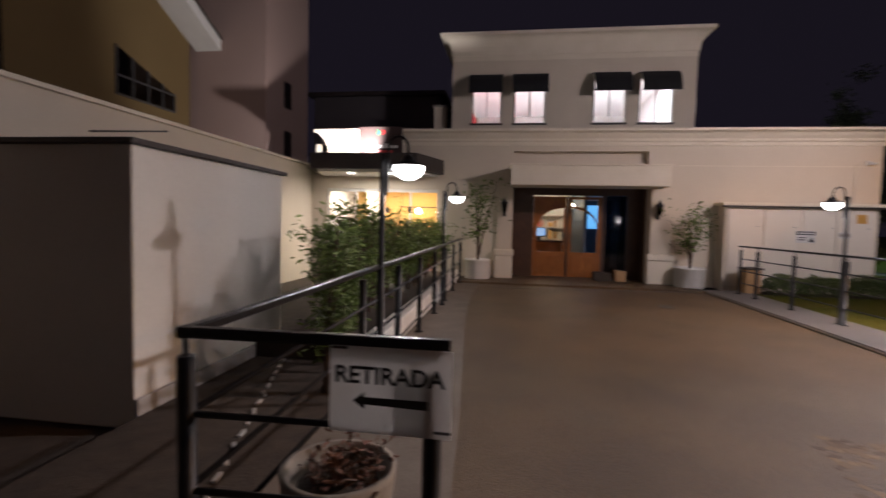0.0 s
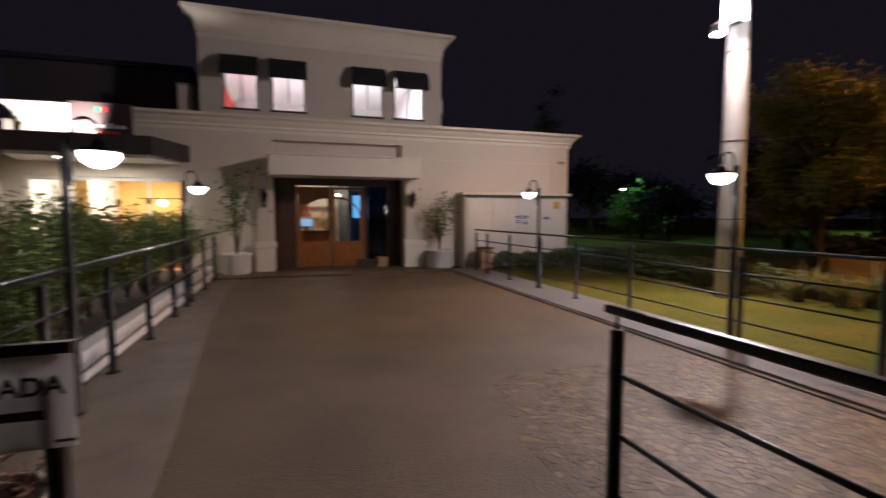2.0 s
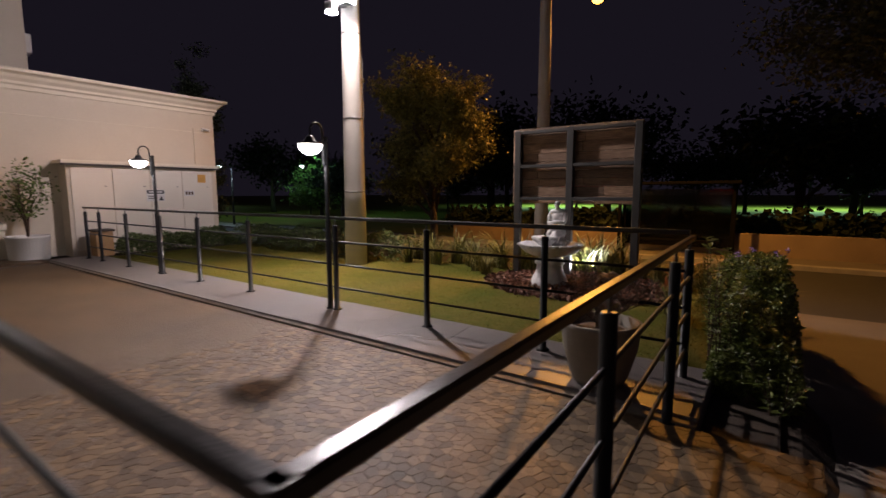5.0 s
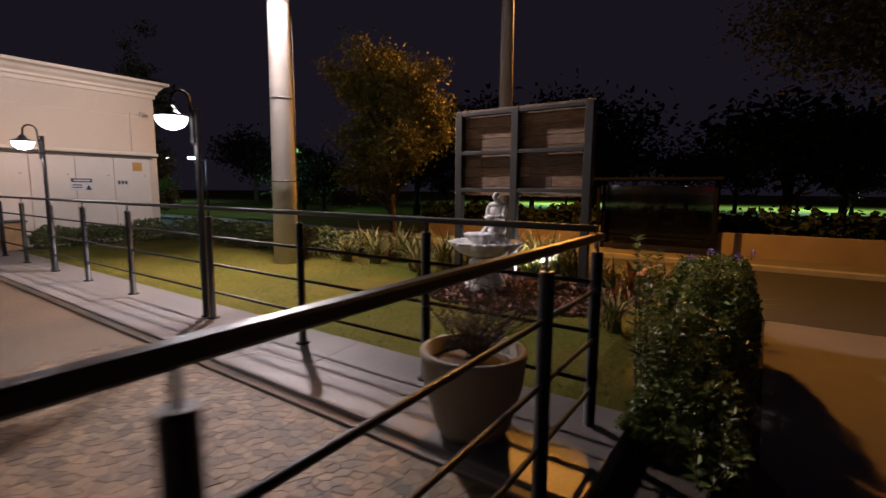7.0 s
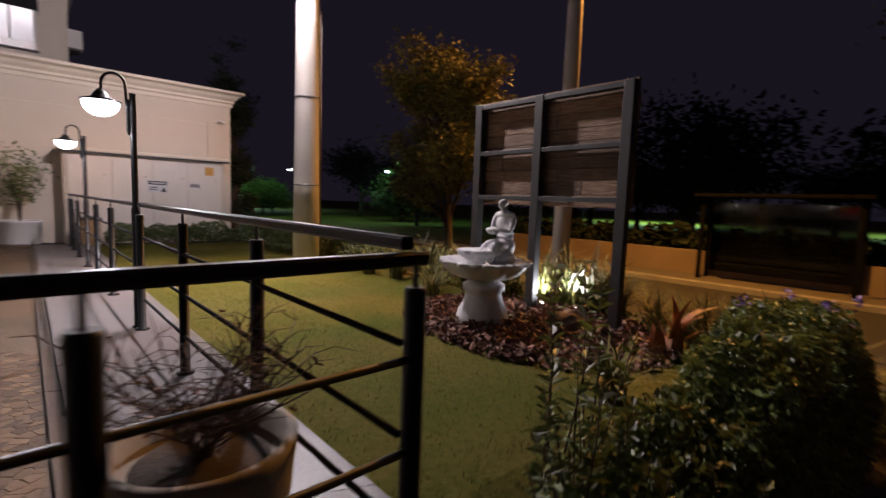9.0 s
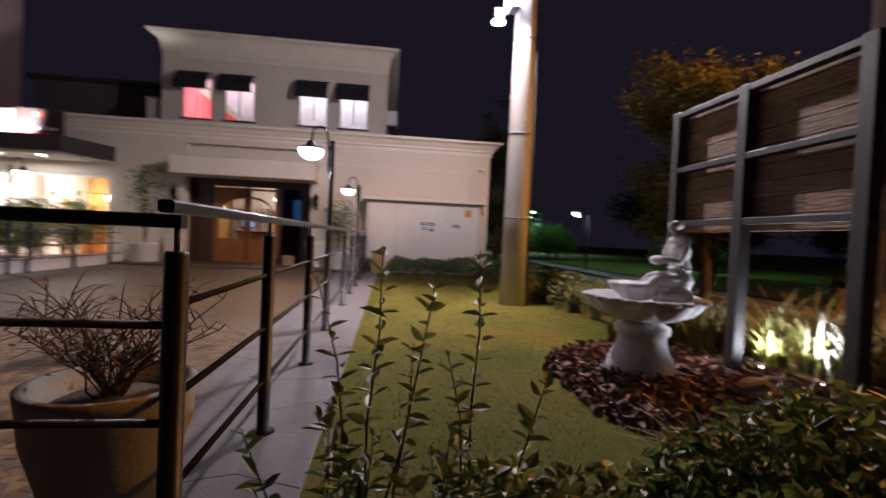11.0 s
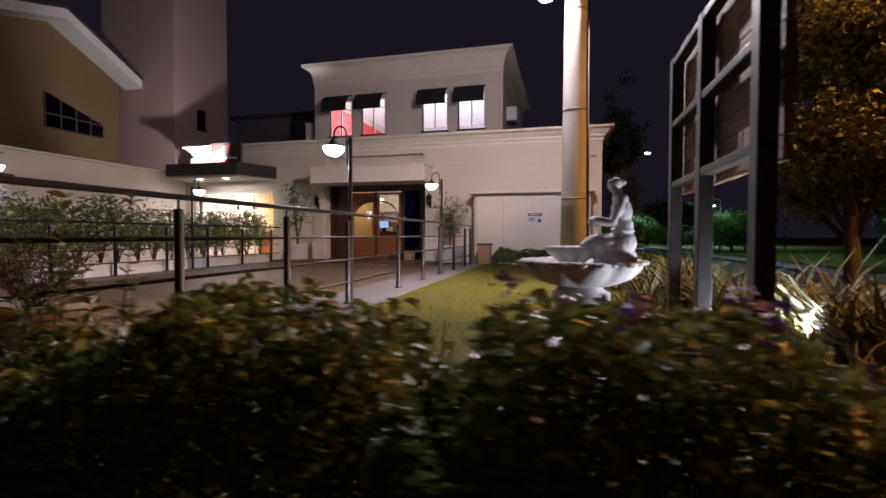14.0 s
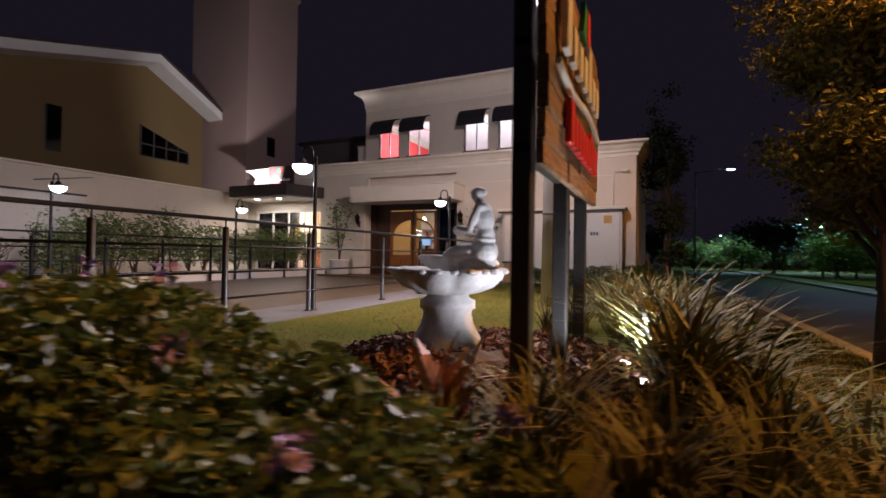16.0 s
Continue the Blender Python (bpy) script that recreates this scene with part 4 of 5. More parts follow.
# ---- lanterns on posts ----


def post_lantern(x, y, side, group="driveway post lanterns"):
    t = thing("post_lantern", (x, y, 0.02), "black swan-neck post lantern with lit white half globe", "lamp", group, turn=0 if side > 0 else 180)
    part("pole", lathe(bmesh.new(), [(0.05, 0), (0.05, 0.02), (0.032, 0.03), (0.032, 1.0), (0.024, 1.02), (0.024, 1.92), (0.028, 1.93)], 12), M_BLACK, t)
    part("collar", boxed(-0.022, 0.046, -0.015, 0.015, 1.62, 1.88, bevel=0.006), M_BLACK, t)
    arc = [(0.03, 0, 1.6), (0.045, 0, 1.95)] + [(0.125 - 0.08 * math.cos(a), 0, 1.98 + 0.09 * math.sin(a)) for a in (math.pi * k / 8 for k in range(1, 9))] + [(0.207, 0, 1.92)]
    part("neck", tube(bmesh.new(), arc, 0.011, 8), M_BLACK, t)
    part("cap", lathe(bmesh.new(), [(0.135, 1.835), (0.135, 1.845), (0.06, 1.87), (0.045, 1.9), (0.02, 1.93)], 20, (0.21, 0, 0)), M_BLACK, t)
    prof = [(0.125 * math.cos(a), 1.832 - 0.11 * math.sin(a)) for a in (math.pi / 2 * k / 7 for k in range(0, 7))] + [(0.006, 1.722)]
    g = part("globe", lathe(bmesh.new(), prof, 24, (0.21, 0, 0)), G_LANTERN, t, "lit opal half globe")
    g.visible_shadow = False


for lx, ly, side in LANTERNS:
    post_lantern(lx, ly, side)

# ---- pole with floodlight ----
pl = thing("utility_pole", (8.75, 5.83, -0.05), "thick tapered concrete utility pole standing on the lawn", "pole")
part("shaft", lathe(bmesh.new(), [(0.2, 0), (0.186, 1.4), (0.174, 2.8), (0.163, 4.2), (0.15, 6), (0.135, 9)], 28), M_POLE, pl)
for z, r in ((1.4, 0.19), (2.7, 0.178), (4.15, 0.166)):
    part("band", lathe(bmesh.new(), [(r, z), (r, z + 0.02)], 28), M_STEEL, pl)
part("conduit", tube(bmesh.new(), [(0.2, -0.06, 0), (0.175, -0.06, 4.0)], 0.02, 8), M_STEEL, pl)
fl = part("floodlight", boxed(-0.3, -0.14, -0.24, 0.02, 4.55, 5.0, bevel=0.02), M_STEEL, pl, "bright lit floodlight head")
part("lens", boxed(-0.325, -0.303, -0.25, 0.03, 4.57, 4.98), G_FLOOD, fl)
part("lens", boxed(-0.3, -0.14, -0.265, -0.243, 4.57, 4.98), G_FLOOD, fl)
f2 = part("floodlight", boxed(-0.5, -0.36, -0.1, 0.1, 4.42, 4.58, bevel=0.02), M_STEEL, pl, "small lit floodlight head")
part("lens", lathe(bmesh.new(), [(0.02, 4.36), (0.1, 4.4), (0.1, 4.418)], 16, (-0.43, 0, 0)), G_FLOOD, f2)
part("arm", tube(bmesh.new(), [(-0.4, 0, 4.52), (-0.15, 0, 4.6)], 0.02), M_STEEL, pl)

p2 = thing("street_pole", (12.86, 3.97, -0.8), "slim concrete street pole with an orange sodium lamp", "street lamp")
part("shaft", lathe(bmesh.new(), [(0.17, 0), (0.13, 5), (0.1, 9)], 18), M_POLE, p2)
part("arm", tube(bmesh.new(), [(0, 0, 6.5), (0.5, -0.04, 6.9), (1.4, -0.1, 7.2), (2.7, -0.13, 7.36)], 0.03), M_STEEL, p2)
hd = part("lamp_head", boxed(2.65, 3.4, -0.27, 0.03, 7.33, 7.48, bevel=0.03), M_STEEL, p2)
lens = part("lens", lathe(bmesh.new(), [(0.03, 7.22), (0.13, 7.27), (0.15, 7.325)], 18, (3.14, -0.12, 0)), G_SODIUM, hd, "lit orange lens")
lens.visible_shadow = False

# ---- billboard ----
bb = thing("billboard", (9.52, 1.98, 0.0), "wooden plank billboard on a dark steel frame, lit from below", "billboard")
for y in (0.93, 0.08, -0.88):
    part("post", boxed(-0.045, 0.045, y - 0.05, y + 0.05, -0.35, 2.3, bevel=0.006), M_FRAME, bb)
for z in (1.22, 1.72, 2.24):
    part("beam", boxed(-0.04, 0.04, -0.93, 0.99, z, z + 0.05, bevel=0.005), M_FRAME, bb)
zz = 1.17
while zz < 2.28:
    h = float(RNG.uniform(0.1, 0.15))
    y = -0.92
    while y < 1.05:
        w = min(float(RNG.uniform(0.5, 1.1)), 1.06 - y)
        d = float(RNG.uniform(0, 0.025))
        part("plank", boxed(0.066, 0.1 + d, y + 0.002, y + w - 0.002, zz + 0.002, zz + h - 0.002, bevel=0.004), M_PLANK, bb)
        y += w
    zz += h
for k in range(7):
    y, h = -0.7 + 0.2 * k, (0.34 if k in (0, 4) else 0.2)
    part("white_bar", boxed(0.13, 0.17, y, y + 0.12, 1.78, 1.78 + h, bevel=0.01), M_SHINE, bb, "raised white mark")
bm = bmesh.new()
tube(bm, [(0.15, -0.85 + 0.2 * k, 1.66 - 0.03 * math.sin(k * 0.9)) for k in range(9)], 0.018)
part("swash", bm, M_SHINE, bb, "curved white stroke")
for k in range(9):
    part("red_bar", boxed(0.13, 0.17, -0.56 + 0.13 * k, -0.46 + 0.13 * k, 1.34, 1.52 + (0.06 if k in (0, 6) else 0), bevel=0.012), M_REDINK, bb, "raised red mark")
part("green_mark", prism(bmesh.new(), [(-0.12, 2.12), (0.02, 2.08), (0.03, 2.3), (-0.05, 2.34)], "x", 0.13, 0.16), M_GREENINK, bb)
part("red_mark", prism(bmesh.new(), [(0.06, 2.1), (0.2, 2.16), (0.18, 2.34), (0.06, 2.34)], "x", 0.13, 0.16), M_REDINK, bb)
gs = thing("ground_spotlight", (9.9, 2.2, terrain(9.9, 2.2)), "small ground spotlight among the strap leaves", "spotlight")
part("housing", lathe(bmesh.new(), [(0.05, 0), (0.06, 0.06)], 14), M_STEEL, gs)
part("lens", lathe(bmesh.new(), [(0.05, 0.061), (0.045, 0.068)], 14), G_DOWN, gs)

gs = thing("ground_spotlight", (10.02, 1.8, terrain(10.02, 1.8)), "small ground spotlight facing the billboard", "spotlight")
part("housing", lathe(bmesh.new(), [(0.05, 0), (0.06, 0.06)], 14), M_STEEL, gs)
part("lens", lathe(bmesh.new(), [(0.05, 0.061), (0.045, 0.068)], 14), G_DOWN, gs)

# ---- fountain and statue ----
ft = thing("garden_fountain", (8.73, 2.02, -0.02), "weathered white stone fountain with scalloped bowl", "fountain")
part("base", lathe(bmesh.new(), [(0.265, -0.05), (0.265, 0.03), (0.25, 0.06)], 28), M_STATUE, ft)
part("pedestal", lathe(bmesh.new(), [(0.245, 0.06), (0.25, 0.12), (0.235, 0.19), (0.195, 0.26), (0.175, 0.33), (0.175, 0.37), (0.2, 0.39), (0.2, 0.44), (0.16, 0.46), (0.14, 0.5)], 32), M_STATUE, ft)


def scallop(a, r, z):
    return 1 + (0.12 * (abs(math.cos(4.5 * a)) ** 0.8) * (r - 0.15) / 0.24 if r > 0.2 else 0)


prof = [(0.12, 0.48), (0.22, 0.5), (0.31, 0.54), (0.36, 0.6), (0.38, 0.66), (0.37, 0.67), (0.345, 0.66), (0.29, 0.61), (0.2, 0.575), (0.05, 0.57)]
part("bowl", lathe(bmesh.new(), prof, 72, (0, 0, 0), scallop), M_STATUE, ft, "shallow bowl with scalloped rim")
for k in range(24):
    a = 2 * math.pi * k / 24
    bm = bmesh.new()
    rr = 0.375 * (1 + 0.12 * abs(math.cos(4.5 * a)) ** 0.8)
    ellipsoid(bm, (rr * math.cos(a), rr * math.sin(a), 0.655), (0.034, 0.034, 0.02), seg=10)
    part("rim_bead", bm, M_STATUE, ft)
prof = [(0.08, 0.56), (0.09, 0.65), (0.14, 0.71), (0.165, 0.75), (0.145, 0.765), (0.03, 0.74)]
part("upper_shell", lathe(bmesh.new(), prof, 48, (-0.06, 0.05, 0), lambda a, r, z: 1 + (0.22 * abs(math.cos(4 * a)) if r > 0.12 else 0)), M_STATUE, ft)
bm = bmesh.new()
for c, r, tn in (((0.13, 0, 0.65), (0.15, 0.14, 0.09), (0, 0, 0)), ((0.17, 0, 0.78), (0.1, 0.112, 0.1), (0, 0, 0)), ((0.15, 0.02, 0.7), (0.125, 0.125, 0.06), (0, 5, 10)),
                 ((0.05, 0.045, 0.8), (0.14, 0.05, 0.048), (0, -4, 6)), ((0.04, -0.05, 0.785), (0.15, 0.052, 0.048), (0, -6, -6)), ((-0.075, 0.055, 0.72), (0.04, 0.042, 0.085), (0, 12, 0)),
                 ((-0.09, -0.06, 0.71), (0.042, 0.042, 0.085), (0, 15, 0)), ((-0.01, 0, 0.73), (0.12, 0.09, 0.055), (0, -6, 0)), ((0.178, 0, 0.895), (0.068, 0.086, 0.075), (0, 0, 0)),
                 ((0.175, 0, 0.868), (0.082, 0.098, 0.02), (0, 5, 0)), ((0.168, 0, 1.0), (0.07, 0.1, 0.098), (0, -8, 0)), ((0.157, 0, 1.082), (0.054, 0.124, 0.042), (0, 0, 0)),
                 ((0.138, 0, 1.125), (0.034, 0.033, 0.042), (0, -20, 0)), ((0.11, 0, 1.178), (0.04, 0.036, 0.05), (0, -28, 0)), ((0.128, 0, 1.196), (0.042, 0.04, 0.04), (0, 0, 0)),
                 ((0.165, 0, 1.195), (0.026, 0.028, 0.026), (0, 0, 0)), ((0.138, 0.118, 1.0), (0.028, 0.028, 0.088), (0, 18, 0)), ((0.134, -0.118, 1.0), (0.028, 0.028, 0.088), (0, 20, 0)),
                 ((0.06, 0.095, 0.925), (0.085, 0.025, 0.025), (0, 12, 14)), ((0.055, -0.095, 0.93), (0.085, 0.025, 0.025), (0, 14, -14)), ((-0.01, 0, 0.93), (0.05, 0.07, 0.038), (0, 0, 0))):
    ellipsoid(bm, c, r, tn)
st = new("statue", finish("statue", bm, M_STATUE))
st.matrix_world = pose(8.83, 2.02, -0.01)
rm = st.modifiers.new("remesh", "REMESH")
rm.mode, rm.voxel_size, rm.use_smooth_shade = "VOXEL", 0.009, True
tagged(st, "weathered white stone seated figure on the fountain", "statue")


def rock(at, r, label):
    bm = bmesh.new()
    bmesh.ops.create_icosphere(bm, subdivisions=3, radius=1)
    off = Vector(at) * 3
    for v in bm.verts:
        k = 0.8 + 0.35 * noise.noise(v.co * 1.6 + off) + 0.1 * noise.noise(v.co * 5 + off)
        v.co = Vector((v.co.x * r[0], v.co.y * r[1], v.co.z * r[2])) * k
    ob = new("rock", finish("rock", bm, M_ROCK))
    ob.location = at
    return tagged(ob, label, "rock", "rocks in the flower bed")


rock((9.2, 1.35, 0.08), (0.24, 0.22, 0.2), "rounded dark brown rock in the flower bed")
rock((6.62, -0.28, -0.02), (0.13, 0.1, 0.11), "rough pale stone at the edge of the plot")
rock((6.8, -0.5, -0.1), (0.15, 0.11, 0.12), "rough pale stone at the edge of the plot")
rock((6.4, -0.42, -0.06), (0.11, 0.09, 0.09), "rough pale stone at the edge of the plot")
rock((9.35, 2.35, 0.0), (0.16, 0.13, 0.1), "small brown rock beside the fountain")
rock((8.55, 2.42, 0.0), (0.08, 0.07, 0.07), "pale small stone beside the fountain")

# ---- pots ----


def pot(at, r, h, mat, label, ribs=0):
    t = thing("plant_pot", at, label, "pot")
    wob = (lambda a, rr, z: 1 + (0.012 * math.cos(ribs * a) if rr > r * 0.6 else 0)) if ribs else None
    seg = 96 if ribs else 36
    if ribs:
        prof = [(r * 0.92, 0), (r * 0.95, 0.02), (r, h * 0.9), (r * 1.05, h * 0.92), (r * 1.05, h), (r * 0.93, h), (r * 0.9, h - 0.08)]
    else:
        prof = [(r * 0.62, 0), (r * 0.75, h * 0.15), (r * 0.95, h * 0.6), (r, h * 0.92), (r * 1.02, h), (r * 0.9, h), (r * 0.86, h - 0.07)]
    part("shell", lathe(bmesh.new(), prof, seg, (0, 0, 0), wob), mat, t)
    part("soil", lathe(bmesh.new(), [(r * 0.88, h - 0.09), (r * 0.6, h - 0.055), (0.01, h - 0.05)], 24), M_SOIL, t)
    return t


def shrub(name, at, label, category, mat, leaf, count, spread, height, rng, stems=6, wood=M_TWIG, base=0.0, slim=0.45, group="", clump=0.12, arch=0.6, twist=1.0, twig=0.005):
    """Branching stems with leaves gathered round them."""
    t = thing(name, at, label, category, group)
    bm = bmesh.new()
    spots = []
    for s in range(stems):
        a = rng.uniform(0, 2 * math.pi)
        reach, top = spread * rng.uniform(0.25, 1.0), height * rng.uniform(0.65, 1.0)
        pts = []
        for i in range(6):
            q = i / 5
            rr = reach * (q ** (1 + arch))
            pts.append((math.cos(a + 0.25 * q * twist) * rr + rng.normal(0, 0.012), math.sin(a + 0.25 * q * twist) * rr + rng.normal(0, 0.012), base + (top - base) * (q - 0.12 * arch * q * q)))
        tube(bm, pts, [max(0.011 * height * (1 - 0.75 * i / 5), 0.0025) for i in range(6)], 5)
        for i in range(2, 6):
            for _ in range(2):
                p = Vector(pts[i])
                d = Vector((rng.normal(), rng.normal(), rng.uniform(0.0, 1.0))).normalized() * spread * rng.uniform(0.2, 0.5)
                tube(bm, [p, p + d * 0.5 + Vector((0, 0, 0.02)), p + d], [twig, twig * 0.8, twig * 0.3], 4)
                for q in (0.35, 0.6, 0.8, 1.0):
                    spots.append(p + d * q)
    part("branchwork", bm, wood, t)
    if count:
        sp = np.array([tuple(v) for v in spots])
        pick = sp[rng.integers(0, len(sp), count)] + rng.normal(0, clump, (count, 3)) * np.array([1, 1, 0.8])
        pick[:, 2] = np.maximum(pick[:, 2], 0.03)
        part("foliage", leaves("foliage", pick, leaf, mat, rng, 0.2, slim), mat, t)
    return t


pot((0.54, 1.8, 0.012), 0.235, 0.38, M_POT, "wide cast concrete pot with bare soil behind the railing")
pot((5.87, 0.45, 0.03), 0.262, 0.43, M_POT, "tapered cast concrete pot inside the railing corner")
shrub("potted_shrub", (5.87, 0.45, 0.38), "bare twiggy shrub in the concrete pot", "shrub", M_DRY, 0.03, 80, 0.36, 0.4, RNG, 38, arch=0.3, twig=0.0022, clump=0.012)
shrub("potted_shrub", (0.54, 1.8, 0.32), "low dry twigs in the concrete pot", "shrub", M_DRY, 0.04, 260, 0.2, 0.1, RNG, 10, arch=0.2, clump=0.05)
pot((0.42, 11.75, 0.05), 0.32, 0.48, M_WHITE, "white ribbed pot beside the entrance pilaster", 40)
pot((5.42, 11.68, 0.03), 0.34, 0.48, M_WHITE, "white ribbed pot beside the entrance pilaster", 40)
shrub("potted_tree", (0.42, 11.75, 0.45), "tall thin sparse shrub in the white pot", "shrub", M_LEAFB, 0.1, 420, 0.5, 2.2, RNG, 5, clump=0.14, arch=0.3)
shrub("potted_tree", (5.42, 11.68, 0.43), "arching sparse shrub in the white pot", "shrub", M_LEAFB, 0.085, 620, 0.8, 1.55, RNG, 7, clump=0.1, arch=1.2, twist=2)

# ---- planting ----
pw = thing("planter_edge", (0, 0, 0), "low white painted planter kerb under the railing", "kerb", "", "structure")
part("planter_wall", boxed(-0.22, -0.04, 4.4, 11.6, 0.0, 0.26, bevel=0.012), M_WHITE, pw)
part("planter_soil", boxed(-1.33, -0.22, 4.4, 11.9, -0.1, 0.16), M_SOIL, pw)
structure("bed_left", boxed(-1.33, -0.03, 1.25, 4.4, -0.2, 0.0), M_SOIL, "dark soil bed behind the railing", "bed")
for k in range(16):
    y = 1.9 + 0.17 * k
    e = thing("edging_stone", (-0.2 - 0.33 * (y - 1.9), y, 0.0), "small white painted edging stone", "stone", "edging stones", turn=20 + RNG.uniform(-20, 20))
    part("stone", boxed(-0.014, 0.014, -0.05, 0.05, -0.01, 0.016, bevel=0.005), M_CURB, e)
for k in range(15):
    y = 4.75 + 0.47 * k
    shrub("planter_bush", (-0.72 + RNG.uniform(-0.15, 0.12), y, 0.15), "dense upright leafy bush in the planter", "bush", M_LEAFB, 0.1, 780, 0.44, RNG.uniform(1.15, 1.5), RNG, 8, clump=0.1, arch=0.2, slim=0.3, group="planter bushes")
for x, y, h in ((-0.24, 3.56, 1.5), (-0.26, 3.85, 1.1), (-0.28, 4.08, 1.3), (-0.32, 4.3, 1.35), (-0.5, 4.5, 1.35)):
    shrub("young_bush", (x, y, 0.0), "slender young bush in the soil bed", "bush", M_LEAFB, 0.075, 480, 0.15, h, RNG, 5, clump=0.08, arch=0.2, slim=0.3, group="young bushes")


def hedge(x0, x1, y0, y1, top, n, name, label, mat, leaf, seed, stemcount=60, flowers=0):
    """A clipped but uneven strip of small leaves on many stems."""
    rng = np.random.default_rng(seed)
    t = thing(name, ((x0 + x1) / 2, (y0 + y1) / 2, terrain((x0 + x1) / 2, (y0 + y1) / 2)), label, "hedge")
    ox, oy, oz = t.matrix_world.translation
    pts = np.empty((n, 3))
    pts[:, 0] = rng.uniform(x0, x1, n)
    pts[:, 1] = rng.uniform(y0, y1, n)
    for i in range(n):
        x, y = pts[i, 0], pts[i, 1]
        g = terrain(x, y)
        hi = top(x, y) + 0.14 * noise.noise(Vector((x * 2.3, y * 2.3, seed))) + 0.06 * noise.noise(Vector((x * 7, y * 7, seed)))
        edge = min(x - x0, x1 - x, (y - y0) * 1.4, (y1 - y) * 1.4) + 0.08 * noise.noise(Vector((x * 5, y * 5, seed + 3)))
        hi = g + (hi - g) * (0.5 + 0.5 * smooth(-0.05, 0.22, edge))
        pts[i, 2] = g + (hi - g) * rng.uniform(0.0, 1.0) ** 0.45
    pts -= (ox, oy, oz)
    bm = bmesh.new()
    for _ in range(stemcount):
        x, y = rng.uniform(x0 + 0.1, x1 - 0.1), rng.uniform(y0 + 0.18, y1 - 0.1)
        g = terrain(x, y)
        tube(bm, [(x - ox, y - oy, g - oz), (x - ox + rng.normal(0, 0.04), y - oy + rng.normal(0, 0.04), (g + top(x, y)) / 2 - oz), (x - ox + rng.normal(0, 0.07), y - oy + rng.normal(0, 0.07), g + (top(x, y) - g) * 0.85 - oz)], [0.005, 0.004, 0.002], 4)
    tagged(part("branchwork", bm, M_TWIG, t), kind="stuff")
    part("foliage", leaves("foliage", pts, leaf, mat, rng, 0.1, 0.5), mat, t)
    for _ in range(flowers):
        x, y = rng.uniform(x0, x1), rng.uniform(y0, y1 - 0.1)
        c = np.array([x - ox, y - oy, top(x, y) - oz + 0.02]) + rng.normal(0, 0.018, (16, 3))
        part("blossom", leaves("blossom", c, 0.028, M_FLOWER, rng, 0, 0.8), M_FLOWER, t, "small violet blossom")
    return t


hedge(6.3, 8.4, -0.72, -0.15, lambda x, y: 0.26 + 0.22 * smooth(6.6, 7.15, x) + 0.2 * smooth(7.25, 7.75, x), 23000, "hedge", "loose leafy hedge along the front of the lawn", M_HEDGE, 0.042, 3, 40)
hedge(8.3, 9.95, -0.72, 0.05, lambda x, y: 0.67 - 0.22 * smooth(8.95, 9.3, x) - 0.08 * smooth(9.4, 9.95, x), 24000, "hedge", "thick flowering hedge with small violet blossoms", M_HEDGE, 0.042, 4, 30, 7)
hedge(6.75, 9.3, 10.75, 11.25, lambda x, y: 0.46, 4200, "hedge", "clipped low green hedge before the cabinet", M_LEAF, 0.07, 5)
hedge(9.3, 10.2, 5.4, 11.2, lambda x, y: 0.5, 5200, "hedge", "low mixed hedge at the far edge of the lawn", M_LEAF, 0.08, 6)


def shoot(x, y, h, rng):
    """A few thin upright stems with pairs of oval leaves all along them."""
    t = thing("tall_shoot", (x, y, terrain(x, y)), "tall thin shoot with oval leaves along its stems", "shrub", "hedge shoots")
    spots, ways = [], []
    first = rng.uniform(0, 6.28)
    for k in range(3):
        a, L = first + 2.1 * k + rng.uniform(-0.4, 0.4), h * (1.0 if k == 0 else rng.uniform(0.72, 0.95))
        lean = rng.uniform(0.03, 0.08) if k == 0 else rng.uniform(0.1, 0.2)

        def at(q):
            return (math.cos(a) * lean * q ** 1.5 + 0.012 * math.sin(9 * q + k), math.sin(a) * lean * q ** 1.5, L * q)
        part("stem", tube(bmesh.new(), [at(q) for q in (0, 0.2, 0.4, 0.6, 0.8, 1.0)], [0.005, 0.0045, 0.004, 0.0035, 0.0025, 0.0015], 5), M_TWIG, t)
        pairs = int(22 * L)
        for i in range(pairs):
            q = 0.3 + 0.7 * (i + rng.uniform(0.2, 0.8)) / pairs
            b = 1.57 * (i % 2) + 0.4 * k + rng.uniform(-0.3, 0.3)
            px, py, pz = at(q)
            for sgn in (-1, 1):
                if rng.random() < 0.15:
                    continue
                dx, dy = math.cos(b) * sgn, math.sin(b) * sgn
                r = 0.03 * (1.25 - 0.6 * q)
                spots.append((px + dx * r, py + dy * r, pz + 0.004))
                ways.append((dx, dy, 0.6 * q - 0.1))
    part("foliage", leaves("foliage", np.array(spots), 0.058, M_HEDGE, rng, 0.1, 0.42, ways), M_HEDGE, t)


